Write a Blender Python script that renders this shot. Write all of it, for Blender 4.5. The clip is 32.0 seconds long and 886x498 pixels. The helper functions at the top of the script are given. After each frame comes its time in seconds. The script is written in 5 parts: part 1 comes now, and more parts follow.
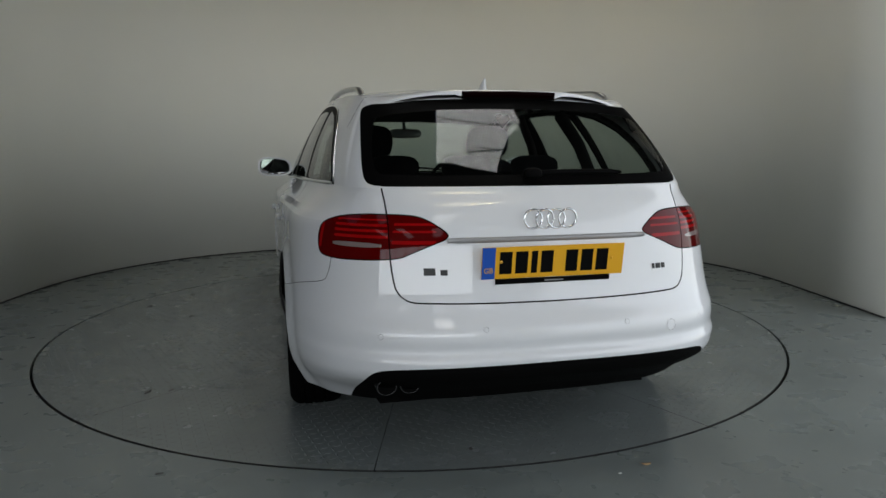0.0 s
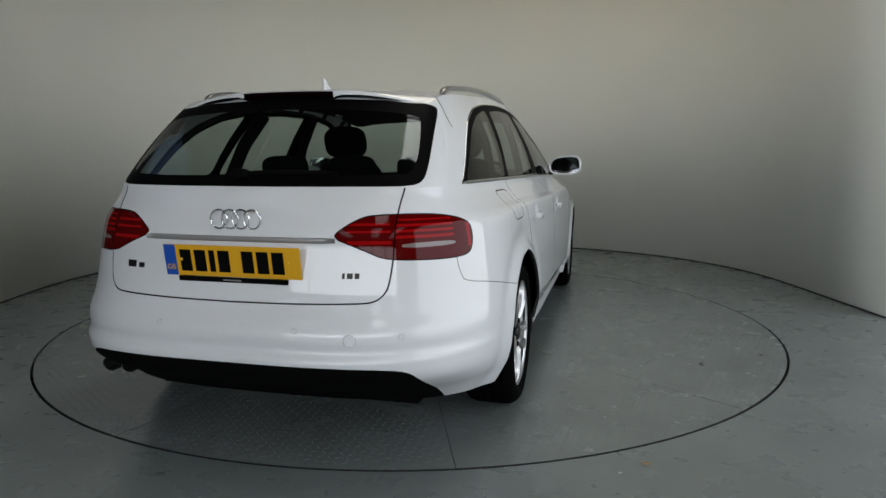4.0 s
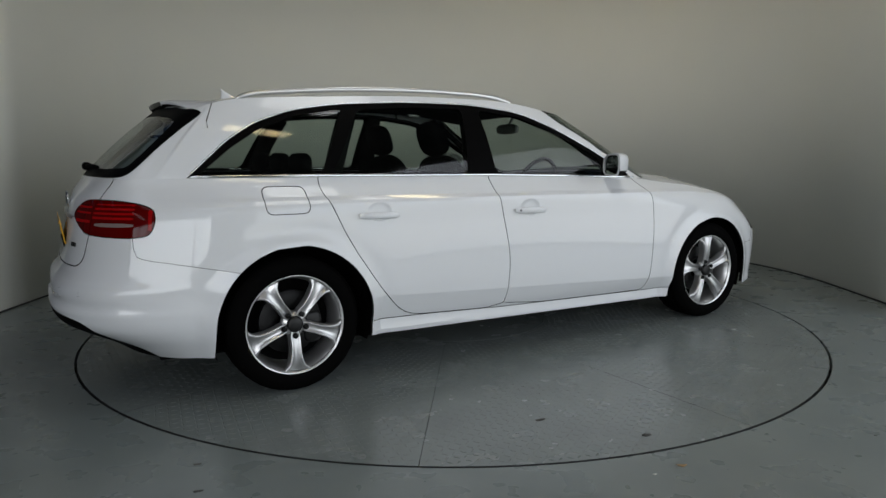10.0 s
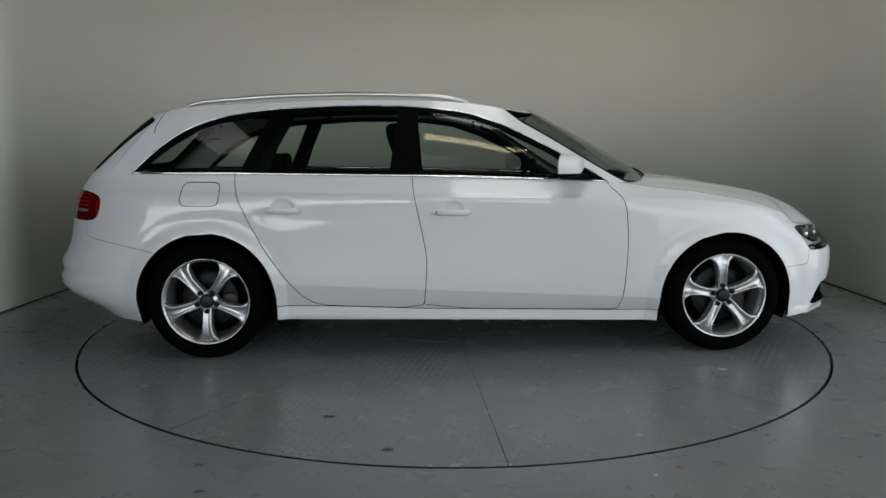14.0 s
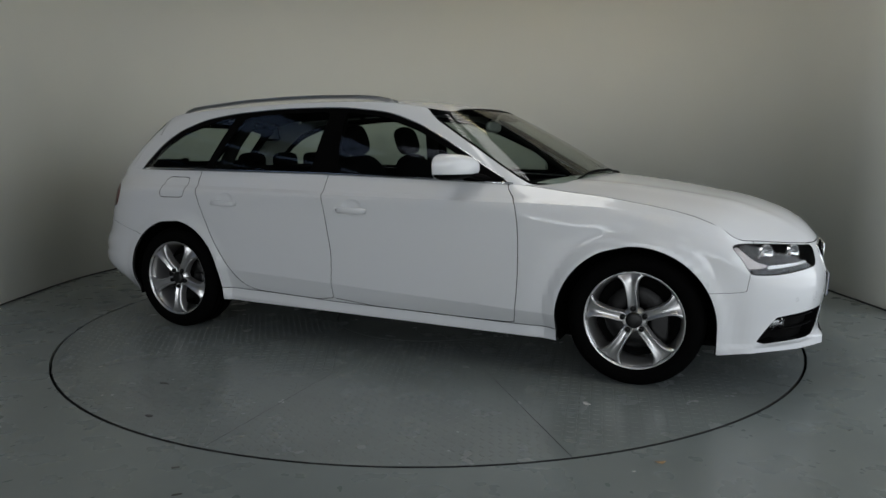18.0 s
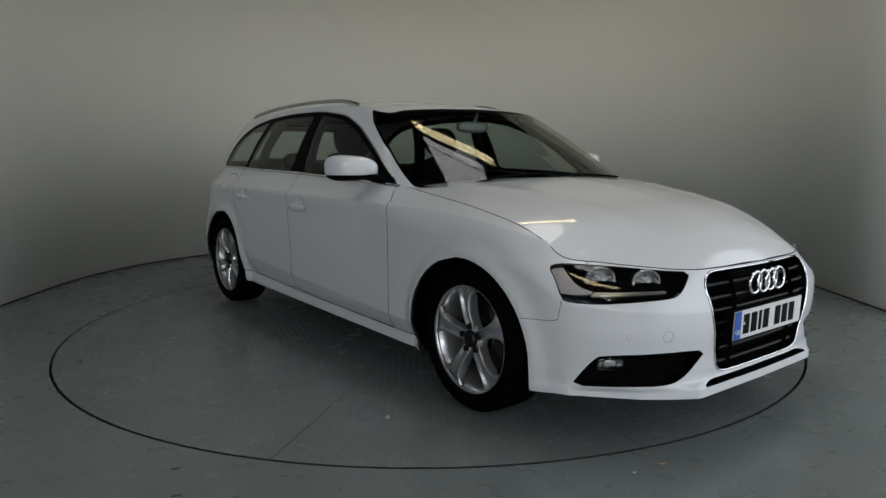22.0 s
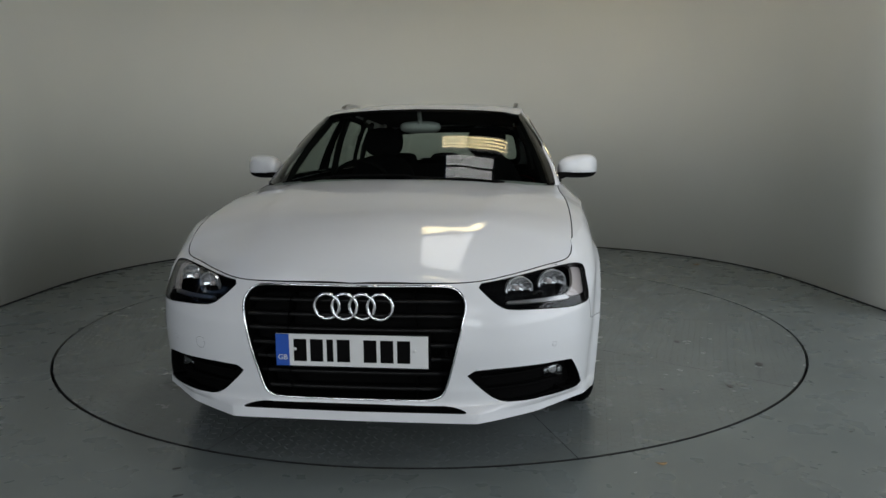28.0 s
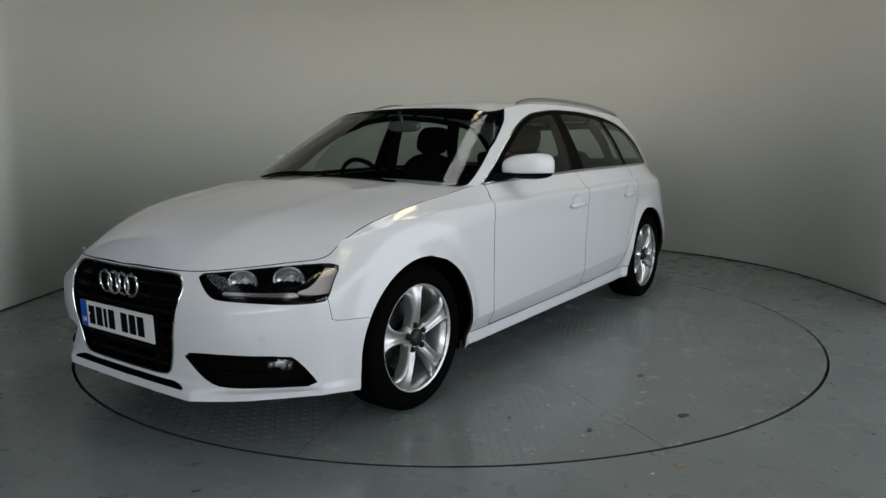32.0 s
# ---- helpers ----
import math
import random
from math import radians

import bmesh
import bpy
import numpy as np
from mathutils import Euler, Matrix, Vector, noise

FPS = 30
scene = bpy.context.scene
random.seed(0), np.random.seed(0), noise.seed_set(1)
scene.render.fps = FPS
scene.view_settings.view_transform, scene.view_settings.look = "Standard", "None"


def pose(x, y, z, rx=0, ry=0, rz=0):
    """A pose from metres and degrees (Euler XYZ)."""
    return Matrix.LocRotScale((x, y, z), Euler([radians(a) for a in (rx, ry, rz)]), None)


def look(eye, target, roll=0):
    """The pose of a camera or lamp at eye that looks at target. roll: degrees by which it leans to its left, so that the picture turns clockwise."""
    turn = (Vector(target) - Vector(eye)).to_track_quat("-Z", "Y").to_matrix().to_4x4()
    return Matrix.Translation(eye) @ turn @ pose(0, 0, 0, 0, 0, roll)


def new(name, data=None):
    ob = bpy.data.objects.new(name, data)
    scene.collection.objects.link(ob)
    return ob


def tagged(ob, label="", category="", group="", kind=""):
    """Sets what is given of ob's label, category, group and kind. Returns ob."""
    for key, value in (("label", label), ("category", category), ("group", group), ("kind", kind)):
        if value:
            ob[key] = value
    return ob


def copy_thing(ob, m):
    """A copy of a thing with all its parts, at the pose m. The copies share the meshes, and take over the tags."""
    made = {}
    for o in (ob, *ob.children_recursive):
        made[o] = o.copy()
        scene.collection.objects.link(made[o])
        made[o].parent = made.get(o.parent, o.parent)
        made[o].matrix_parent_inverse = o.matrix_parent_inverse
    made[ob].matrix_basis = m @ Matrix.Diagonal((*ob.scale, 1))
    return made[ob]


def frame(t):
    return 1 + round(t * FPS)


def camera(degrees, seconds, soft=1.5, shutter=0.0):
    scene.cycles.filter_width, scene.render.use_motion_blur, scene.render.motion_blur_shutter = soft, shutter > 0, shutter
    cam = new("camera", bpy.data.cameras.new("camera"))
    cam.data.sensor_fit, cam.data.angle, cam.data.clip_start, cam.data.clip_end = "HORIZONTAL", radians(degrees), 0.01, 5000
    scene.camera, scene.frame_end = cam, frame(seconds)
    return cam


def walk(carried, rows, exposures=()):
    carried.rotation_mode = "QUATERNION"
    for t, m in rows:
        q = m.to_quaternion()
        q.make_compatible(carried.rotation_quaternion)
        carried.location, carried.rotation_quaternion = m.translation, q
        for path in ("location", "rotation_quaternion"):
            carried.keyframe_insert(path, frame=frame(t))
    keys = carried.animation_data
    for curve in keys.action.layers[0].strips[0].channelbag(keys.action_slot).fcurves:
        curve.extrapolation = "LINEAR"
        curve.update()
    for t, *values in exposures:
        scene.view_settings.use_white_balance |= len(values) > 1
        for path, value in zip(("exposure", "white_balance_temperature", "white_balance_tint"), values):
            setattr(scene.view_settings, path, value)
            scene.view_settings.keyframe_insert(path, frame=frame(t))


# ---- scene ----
# camera: stands still on its tripod, nudged a few degrees three times
cam = camera(65.6, 32.0)
EYE = (0.0, -4.52, 1.103)


def aim(yaw, pitch):
    return pose(*EYE, 90 + pitch, 0.21, yaw)


walk(cam, [
    (0.0, aim(-2.25, -7.90)), (4.5, aim(-2.23, -7.93)), (7.5, aim(-2.17, -7.95)), (8.0, aim(-1.39, -8.00)),
    (8.5, aim(0.31, -8.22)), (9.0, aim(0.60, -8.15)), (11.5, aim(0.66, -8.14)), (14.5, aim(0.68, -8.10)),
    (16.5, aim(-1.10, -8.24)), (18.5, aim(-1.04, -8.14)), (25.5, aim(-1.03, -8.08)), (29.5, aim(-0.91, -8.07)),
    (30.0, aim(-0.85, -8.09)), (30.5, aim(-0.26, -8.13)), (31.0, aim(-0.26, -8.12)), (31.5, aim(-0.20, -8.16)),
    (32.0, aim(0.45, -8.18))],
    exposures=[(0.0, -0.44), (4.0, -0.26), (7.0, -0.34), (9.0, -0.44), (14.0, -0.5), (19.0, -0.5), (22.0, -0.6), (24.0, -0.66), (25.0, -0.52), (28.0, -0.4), (30.0, -0.32), (32.0, -0.38)])

# the turn of table and car: seconds and degrees
TURN = [(0.0, 101.77), (2.0, 87.48), (4.0, 73.17), (6.5, 55.39), (8.0, 44.82), (10.0, 30.84), (12.0, 16.90), (14.5, -0.48),
        (16.5, -14.44), (18.0, -25.03), (20.0, -39.26), (22.0, -53.45), (24.0, -67.70), (25.5, -78.50), (27.5, -92.97),
        (29.0, -103.75), (30.5, -114.43), (32.0, -124.92)]

# ---- light ----
world = bpy.data.worlds.new("world")
scene.world = world
world.use_nodes = True
wnt = world.node_tree
sky = wnt.nodes.new("ShaderNodeTexSky")
sky.sky_type, sky.sun_disc = "NISHITA", False
sky.sun_elevation, sky.sun_rotation = radians(45), radians(200)
bg = wnt.nodes["Background"]
bg.inputs["Strength"].default_value = 0.12
wnt.links.new(sky.outputs["Color"], bg.inputs["Color"])


def area_lamp(name, m, sx, sy, watts, color=(1, 1, 1), spread=180):
    li = bpy.data.lights.new(name, "AREA")
    li.shape, li.size, li.size_y, li.energy, li.color = "RECTANGLE", sx, sy, watts, color
    li.spread = radians(spread)
    ob = new(name, li)
    ob.matrix_world = m
    return ob


# daylight through the rooflights and the high doorway beside the turntable
ROOF_Z = 4.8
DAY = (1.0, 0.99, 0.95)
COOL = (0.95, 0.975, 1.0)
area_lamp("rooflight_sky", pose(0.78, -0.52, ROOF_Z + 0.1), 1.12, 3.34, 31, DAY, 125)
area_lamp("rooflight_sky", pose(0.4, -5.6, ROOF_Z + 0.1), 0.75, 1.4, 10, DAY, 100)
area_lamp("rooflight_sky", pose(-3.0, -3.9, ROOF_Z + 0.1), 0.95, 2.55, 2.5, DAY, 100)
for lane_x in (-6.6, -3.0, 0.4, 3.0):
    area_lamp("rooflight_sky", pose(lane_x, -10.6, ROOF_Z + 0.1), 0.95, 5.0, 30, COOL)
area_lamp("doorway_sky", look((4.34, -4.2, 1.95), (0.0, -4.2, 1.95)), 7.5, 3.8, 190, COOL)
# fill lamp added behind the camera for the hall's broad soft light
area_lamp("front_fill", look((-3.0, -14.1, 2.95), (-3.0, 0.0, 2.95)), 14.0, 2.9, 600, COOL)

# ---- materials ----
def mat(name, color, rough=0.5, metal=0.0, bump=0.0, bump_scale=40.0, var=0.0, var_scale=3.0, coat=0.0, spec=0.5, emit=None):
    m = bpy.data.materials.new(name)
    m.use_nodes = True
    nt = m.node_tree
    b = nt.nodes["Principled BSDF"]
    b.inputs["Base Color"].default_value = (*color, 1)
    b.inputs["Roughness"].default_value = rough
    b.inputs["Metallic"].default_value = metal
    b.inputs["Coat Weight"].default_value = coat
    b.inputs["Coat Roughness"].default_value = 0.015
    b.inputs["Specular IOR Level"].default_value = spec
    if emit:
        b.inputs["Emission Color"].default_value = (*emit[0], 1)
        b.inputs["Emission Strength"].default_value = emit[1]
    if bump or var:
        tc = nt.nodes.new("ShaderNodeTexCoord")
    if var:
        n = nt.nodes.new("ShaderNodeTexNoise")
        n.inputs["Scale"].default_value = var_scale
        n.inputs["Detail"].default_value = 6
        r = nt.nodes.new("ShaderNodeMapRange")
        r.inputs["From Min"].default_value, r.inputs["From Max"].default_value = 0.3, 0.7
        r.inputs["To Min"].default_value, r.inputs["To Max"].default_value = 1 - var, 1 + var
        mx = nt.nodes.new("ShaderNodeMix")
        mx.data_type, mx.blend_type = "RGBA", "MULTIPLY"
        mx.inputs["Factor"].default_value = 1
        mx.inputs["A"].default_value = (*color, 1)
        nt.links.new(tc.outputs["Object"], n.inputs["Vector"])
        nt.links.new(n.outputs["Fac"], r.inputs["Value"])
        nt.links.new(r.outputs["Result"], mx.inputs["B"])
        nt.links.new(mx.outputs["Result"], b.inputs["Base Color"])
    if bump:
        n2 = nt.nodes.new("ShaderNodeTexNoise")
        n2.inputs["Scale"].default_value = bump_scale
        n2.inputs["Detail"].default_value = 4
        bp = nt.nodes.new("ShaderNodeBump")
        bp.inputs["Strength"].default_value = bump
        bp.inputs["Distance"].default_value = 0.01
        nt.links.new(tc.outputs["Object"], n2.inputs["Vector"])
        nt.links.new(n2.outputs["Fac"], bp.inputs["Height"])
        nt.links.new(bp.outputs["Normal"], b.inputs["Normal"])
    return m


WALL = mat("painted_wall", (0.75, 0.75, 0.69), 0.75, bump=0.05, bump_scale=60, var=0.02, var_scale=0.8)
FLOOR = mat("floor_paint", (0.170, 0.195, 0.190), 0.28, spec=0.55, var=0.08, var_scale=2.0)
PLATE = mat("checker_plate_paint", (0.163, 0.185, 0.180), 0.26, spec=0.55, var=0.1, var_scale=3.0)
PAINT = mat("white_car_paint", (0.72, 0.735, 0.75), 0.45, coat=1.0)
BLACK = mat("black_plastic", (0.003, 0.003, 0.003), 0.65, bump=0.1, bump_scale=400, spec=0.03)
GLOSS_BLACK = mat("gloss_black", (0.003, 0.003, 0.0035), 0.08, spec=0.12)
RUBBER = mat("matt_black_surround", (0.0025, 0.0025, 0.0025), 0.5, spec=0.02)
CHROME = mat("chrome", (0.75, 0.76, 0.77), 0.08, metal=1.0)
SATIN = mat("satin_aluminium", (0.62, 0.62, 0.61), 0.3, metal=1.0)
ALLOY = mat("alloy_wheel_silver", (0.62, 0.62, 0.62), 0.3, metal=0.85, coat=0.3)
DARK_METAL = mat("dark_metal", (0.03, 0.03, 0.03), 0.4, metal=0.8)
DISC_STEEL = mat("brake_disc_steel", (0.03, 0.03, 0.03), 0.5, metal=1.0)
TYRE = mat("tyre_rubber", (0.0025, 0.0025, 0.0025), 0.8, bump=0.15, bump_scale=120, spec=0.02)
CLOTH = mat("dark_seat_cloth", (0.0035, 0.0035, 0.004), 0.9, spec=0.05, bump=0.3, bump_scale=300)
GRILLE_BLACK = mat("grille_black", (0.004, 0.004, 0.004), 0.35, spec=0.15)
STRIP_GREY = mat("grey_strip", (0.30, 0.30, 0.30), 0.35, metal=0.3)
LAMP_BOWL = mat("dull_chrome", (0.35, 0.35, 0.35), 0.18, metal=1.0)
REFLECTOR = mat("bright_reflector", (0.72, 0.73, 0.74), 0.16, metal=0.75)
TRIM_GREY = mat("grey_cabin_trim", (0.007, 0.007, 0.0067), 0.85, spec=0.1)
RED = mat("red_lens", (0.085, 0.0005, 0.0007), 0.05, spec=0.2)
RED_LIGHT = mat("bright_red_lens", (0.30, 0.003, 0.004), 0.05, spec=0.2)
REVERSE = mat("grey_reverse_lens", (0.22, 0.17, 0.16), 0.15, coat=0.5)
CLEAR = mat("frosted_clear_lens", (0.55, 0.50, 0.48), 0.15, coat=1.0)
WHITE_PLATE = mat("white_plate", (0.72, 0.73, 0.72), 0.35)
YELLOW_PLATE = mat("yellow_plate", (0.78, 0.40, 0.012), 0.35)
BLUE = mat("plate_blue", (0.01, 0.08, 0.42), 0.35)
INK = mat("plate_ink", (0.003, 0.003, 0.003), 0.5, spec=0.05)


def glass_mat(name, tint, gloss):
    m = bpy.data.materials.new(name)
    m.use_nodes = True
    nt = m.node_tree
    nt.nodes.clear()
    out = nt.nodes.new("ShaderNodeOutputMaterial")
    mix = nt.nodes.new("ShaderNodeMixShader")
    tr = nt.nodes.new("ShaderNodeBsdfTransparent")
    gl = nt.nodes.new("ShaderNodeBsdfGlossy")
    lw = nt.nodes.new("ShaderNodeLayerWeight")
    pw = nt.nodes.new("ShaderNodeMath")
    fr = nt.nodes.new("ShaderNodeMapRange")
    tr.inputs["Color"].default_value = (*tint, 1)
    gl.inputs["Roughness"].default_value = 0.01
    lw.inputs["Blend"].default_value = 0.5
    pw.operation = "POWER"
    pw.inputs[1].default_value = 5.0
    fr.inputs["To Min"].default_value, fr.inputs["To Max"].default_value = gloss, 1.0
    nt.links.new(lw.outputs["Facing"], pw.inputs[0])
    nt.links.new(pw.outputs["Value"], fr.inputs["Value"])
    nt.links.new(fr.outputs["Result"], mix.inputs["Fac"])
    nt.links.new(tr.outputs["BSDF"], mix.inputs[1])
    nt.links.new(gl.outputs["BSDF"], mix.inputs[2])
    nt.links.new(mix.outputs["Shader"], out.inputs["Surface"])
    return m


GLASS = glass_mat("tinted_car_glass", (0.62, 0.68, 0.64), 0.05)
LENS = glass_mat("clear_lens", (0.92, 0.93, 0.94), 0.05)
CEILING = mat("ceiling_sheet", (0.035, 0.035, 0.035), 0.8, var=0.04, var_scale=1.5)
HALL = mat("hall_wall", (0.12, 0.12, 0.118), 0.8, var=0.05, var_scale=0.7)
STEEL = mat("grey_roof_steel", (0.03, 0.03, 0.032), 0.6)
TRAY = mat("lamp_tray", (0.7, 0.7, 0.68), 0.4)
TUBE = mat("warm_lamp_tube", (0.9, 0.85, 0.7), 0.4, emit=((1.0, 0.84, 0.50), 10.0))
TREAD = mat("worn_tread_paint", (0.168, 0.182, 0.176), 0.27, spec=0.55, var=0.12, var_scale=4.0)
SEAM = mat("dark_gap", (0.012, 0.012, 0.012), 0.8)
PAPER = mat("paper_scrap", (0.62, 0.62, 0.60), 0.9)
LEAF = mat("dry_leaf", (0.30, 0.20, 0.10), 0.85, var=0.3, var_scale=60)
DIRT = mat("dirt_speck", (0.05, 0.048, 0.045), 0.9)


def floor_material(m, worn, scuff):
    """Scuffs, dust and faint stains on floor paint, mixed into its colour and gloss."""
    nt = m.node_tree
    b = nt.nodes["Principled BSDF"]
    tc = nt.nodes.new("ShaderNodeTexCoord")
    big = nt.nodes.new("ShaderNodeTexNoise")
    big.inputs["Scale"].default_value, big.inputs["Detail"].default_value, big.inputs["Roughness"].default_value = 1.1, 5, 0.5
    fine = nt.nodes.new("ShaderNodeTexNoise")
    fine.inputs["Scale"].default_value, fine.inputs["Detail"].default_value = 6, 3
    streak = nt.nodes.new("ShaderNodeTexNoise")
    mp = nt.nodes.new("ShaderNodeMapping")
    mp.inputs["Scale"].default_value, mp.inputs["Rotation"].default_value = (0.6, 5, 1), (0, 0, 0.5)
    streak.inputs["Scale"].default_value, streak.inputs["Detail"].default_value = 1.6, 4
    nt.links.new(tc.outputs["Object"], big.inputs["Vector"])
    nt.links.new(tc.outputs["Object"], fine.inputs["Vector"])
    nt.links.new(tc.outputs["Object"], mp.inputs["Vector"])
    nt.links.new(mp.outputs["Vector"], streak.inputs["Vector"])
    old = b.inputs["Base Color"].links[0].from_socket

    def ramp(src, lo, hi):
        r = nt.nodes.new("ShaderNodeMapRange")
        r.inputs["From Min"].default_value, r.inputs["From Max"].default_value = lo, hi
        nt.links.new(src, r.inputs["Value"])
        return r.outputs["Result"]

    def blend(fac, a, color, amount):
        k = nt.nodes.new("ShaderNodeMath")
        k.operation = "MULTIPLY"
        k.inputs[1].default_value = amount
        nt.links.new(fac, k.inputs[0])
        mx = nt.nodes.new("ShaderNodeMix")
        mx.data_type = "RGBA"
        nt.links.new(k.outputs["Value"], mx.inputs["Factor"])
        nt.links.new(a, mx.inputs["A"])
        mx.inputs["B"].default_value = (*color, 1)
        return mx.outputs["Result"]
    c = blend(ramp(big.outputs["Fac"], 0.5, 0.72), old, worn, 0.35)
    c = blend(ramp(fine.outputs["Fac"], 0.60, 0.78), c, scuff, 0.08)
    c = blend(ramp(streak.outputs["Fac"], 0.66, 0.76), c, worn, 0.1)
    nt.links.new(c, b.inputs["Base Color"])
    rr = nt.nodes.new("ShaderNodeMapRange")
    rr.inputs["From Min"].default_value, rr.inputs["From Max"].default_value = 0.3, 0.75
    base = b.inputs["Roughness"].default_value
    rr.inputs["To Min"].default_value, rr.inputs["To Max"].default_value = base - 0.02, base + 0.03
    nt.links.new(fine.outputs["Fac"], rr.inputs["Value"])
    nt.links.new(rr.outputs["Result"], b.inputs["Roughness"])


for m_ in (FLOOR, PLATE):
    floor_material(m_, (0.222, 0.238, 0.228), (0.10, 0.10, 0.095))
# ---- setting ----
def mesh_ob(name, verts, faces, material, parent=None, smooth=True, label=""):
    me = bpy.data.meshes.new(name)
    me.from_pydata([tuple(map(float, v)) for v in verts], [], [tuple(map(int, f)) for f in faces])
    if smooth:
        me.shade_smooth()
    for m in (material if isinstance(material, (list, tuple)) else [material]):
        me.materials.append(m)
    me.update()
    ob = new(name, me)
    if parent is not None:
        ob.parent = parent
    if label:
        tagged(ob, label)
    return ob


WALL_A, WALL_Y0, WALL_B, WALL_N, WALL_H = 3.12, 1.0, 2.75, 2.2, 3.6


def wall_plan():
    pts = [(-WALL_A, 0.1), (-WALL_A, 0.5)]
    for i in range(65):
        a = math.pi * (1 - i / 64)
        c, s = math.cos(a), math.sin(a)
        pts.append((WALL_A * math.copysign(abs(c) ** (2 / WALL_N), c), WALL_Y0 + WALL_B * s ** (2 / WALL_N)))
    return pts + [(WALL_A, 0.5), (WALL_A, -0.15)]


def strip(pts, z0, z1, thick):
    """A wall along a plan line, its outer face thick metres further out."""
    n = len(pts)
    out = []
    for i, p in enumerate(pts):
        a, b = Vector(pts[max(i - 1, 0)]), Vector(pts[min(i + 1, n - 1)])
        d = (b - a).normalized()
        out.append((p[0] - d.y * thick, p[1] + d.x * thick))
    verts = [(x, y, z) for z in (z0, z1) for x, y in list(pts) + out]
    m = 2 * n
    faces = []
    for i in range(n - 1):
        a, b, c, d = i, i + 1, n + i + 1, n + i
        faces += [(a, b, b + m, a + m), (d, d + m, c + m, c), (a + m, b + m, c + m, d + m), (a, d, c, b)]
    faces += [(0, m, n + m, n), (n - 1, 2 * n - 1, 2 * n - 1 + m, n - 1 + m)]
    return verts, faces


def box(x0, x1, y0, y1, z0, z1):
    v = [(x, y, z) for z in (z0, z1) for x, y in ((x0, y0), (x1, y0), (x1, y1), (x0, y1))]
    return v, [(3, 2, 1, 0), (4, 5, 6, 7), (0, 1, 5, 4), (1, 2, 6, 5), (2, 3, 7, 6), (3, 0, 4, 7)]


def boxes(rows):
    vs, fs = [], []
    for r in rows:
        v, f = box(*r)
        o = len(vs)
        vs += v
        fs += [tuple(o + i for i in q) for q in f]
    return vs, fs


TABLE_R = 2.228
v, f = strip(wall_plan(), 0.0, WALL_H, 0.12)
ob = mesh_ob("wall_curved", v, f, WALL, smooth=True)
for p in ob.data.polygons:
    p.use_smooth = abs(p.normal.z) < 0.5 and p.area > 0.02
tagged(ob, "curved studio wall of warm grey painted board", "wall", kind="structure")
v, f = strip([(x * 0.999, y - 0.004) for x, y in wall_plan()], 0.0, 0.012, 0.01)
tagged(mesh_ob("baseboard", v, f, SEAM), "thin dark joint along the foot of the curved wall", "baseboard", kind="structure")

# the hall round the studio
RZ = ROOF_Z
HX0, HX1, HY0, HY1 = -13.0, 4.2, -14.0, 7.5
# the long opening and its bars are added to frame the front fill
tagged(mesh_ob("wall_back", *boxes([(HX0 - .2, HX1 + .2, HY0 - .2, HY0, 4.4, RZ), (HX0 - .2, HX1 + .2, HY0 - .2, HY0, 0, 1.5), (4.0, HX1 + .2, HY0 - .2, HY0, 1.5, 4.4), (HX0 - .2, -10.0, HY0 - .2, HY0, 1.5, 4.4)] + [(x - .05, x + .05, HY0 - .1, HY0, 1.5, 4.4) for x in np.arange(-8.0, 3.0, 2.0)]), HALL, smooth=False), "unseen hall wall with an added opening for the front fill lamp", "wall", kind="structure")
tagged(mesh_ob("wall_left", *boxes([(HX0 - .2, HX0, HY0, HY1, 0, RZ)]), HALL, smooth=False), "plain side wall of the hall", "wall", kind="structure")
tagged(mesh_ob("wall_right", *boxes([(HX1, HX1 + .2, -.45, HY1, 0, RZ), (HX1, HX1 + .2, HY0, -7.95, 0, RZ), (HX1, HX1 + .2, -7.95, -.45, 3.9, RZ)]), HALL, smooth=False), "side wall of the hall with a high open doorway", "wall", kind="structure")
tagged(mesh_ob("wall_far", *boxes([(HX0 - .2, HX1 + .2, HY1, HY1 + .2, 0, RZ)]), HALL, smooth=False), "far end wall of the hall", "wall", kind="structure")
CY0, CY1 = HY0 - .2, HY1 + .2
# roof strips: the openings are left free between them
OPENINGS = [(.2, 1.36, -2.2, 1.15), (-5.8, -4.2, -3.1, 3.9), (-7.48, -6.92, -7.5, 2.5), (-9.88, -9.32, -7.5, 2.5), (-12.28, -11.72, -7.5, 2.5), (.02, .78, -6.3, -4.9), (-3.5, -2.5, -5.2, -2.6)] + [(x - .49, x + .49, -13.1, -8.1) for x in (-6.6, -3.0, .4, 3.0)]
xs = sorted({HX0 - .2, HX1 + .2} | {x for q in OPENINGS for x in q[:2]})
rows = []
for x0, x1 in zip(xs[:-1], xs[1:]):
    y = CY0
    for q in sorted((q for q in OPENINGS if q[0] < (x0 + x1) / 2 < q[1]), key=lambda q: q[2]):
        rows.append((x0, x1, y, q[2]))
        y = q[3]
    rows.append((x0, x1, y, CY1))
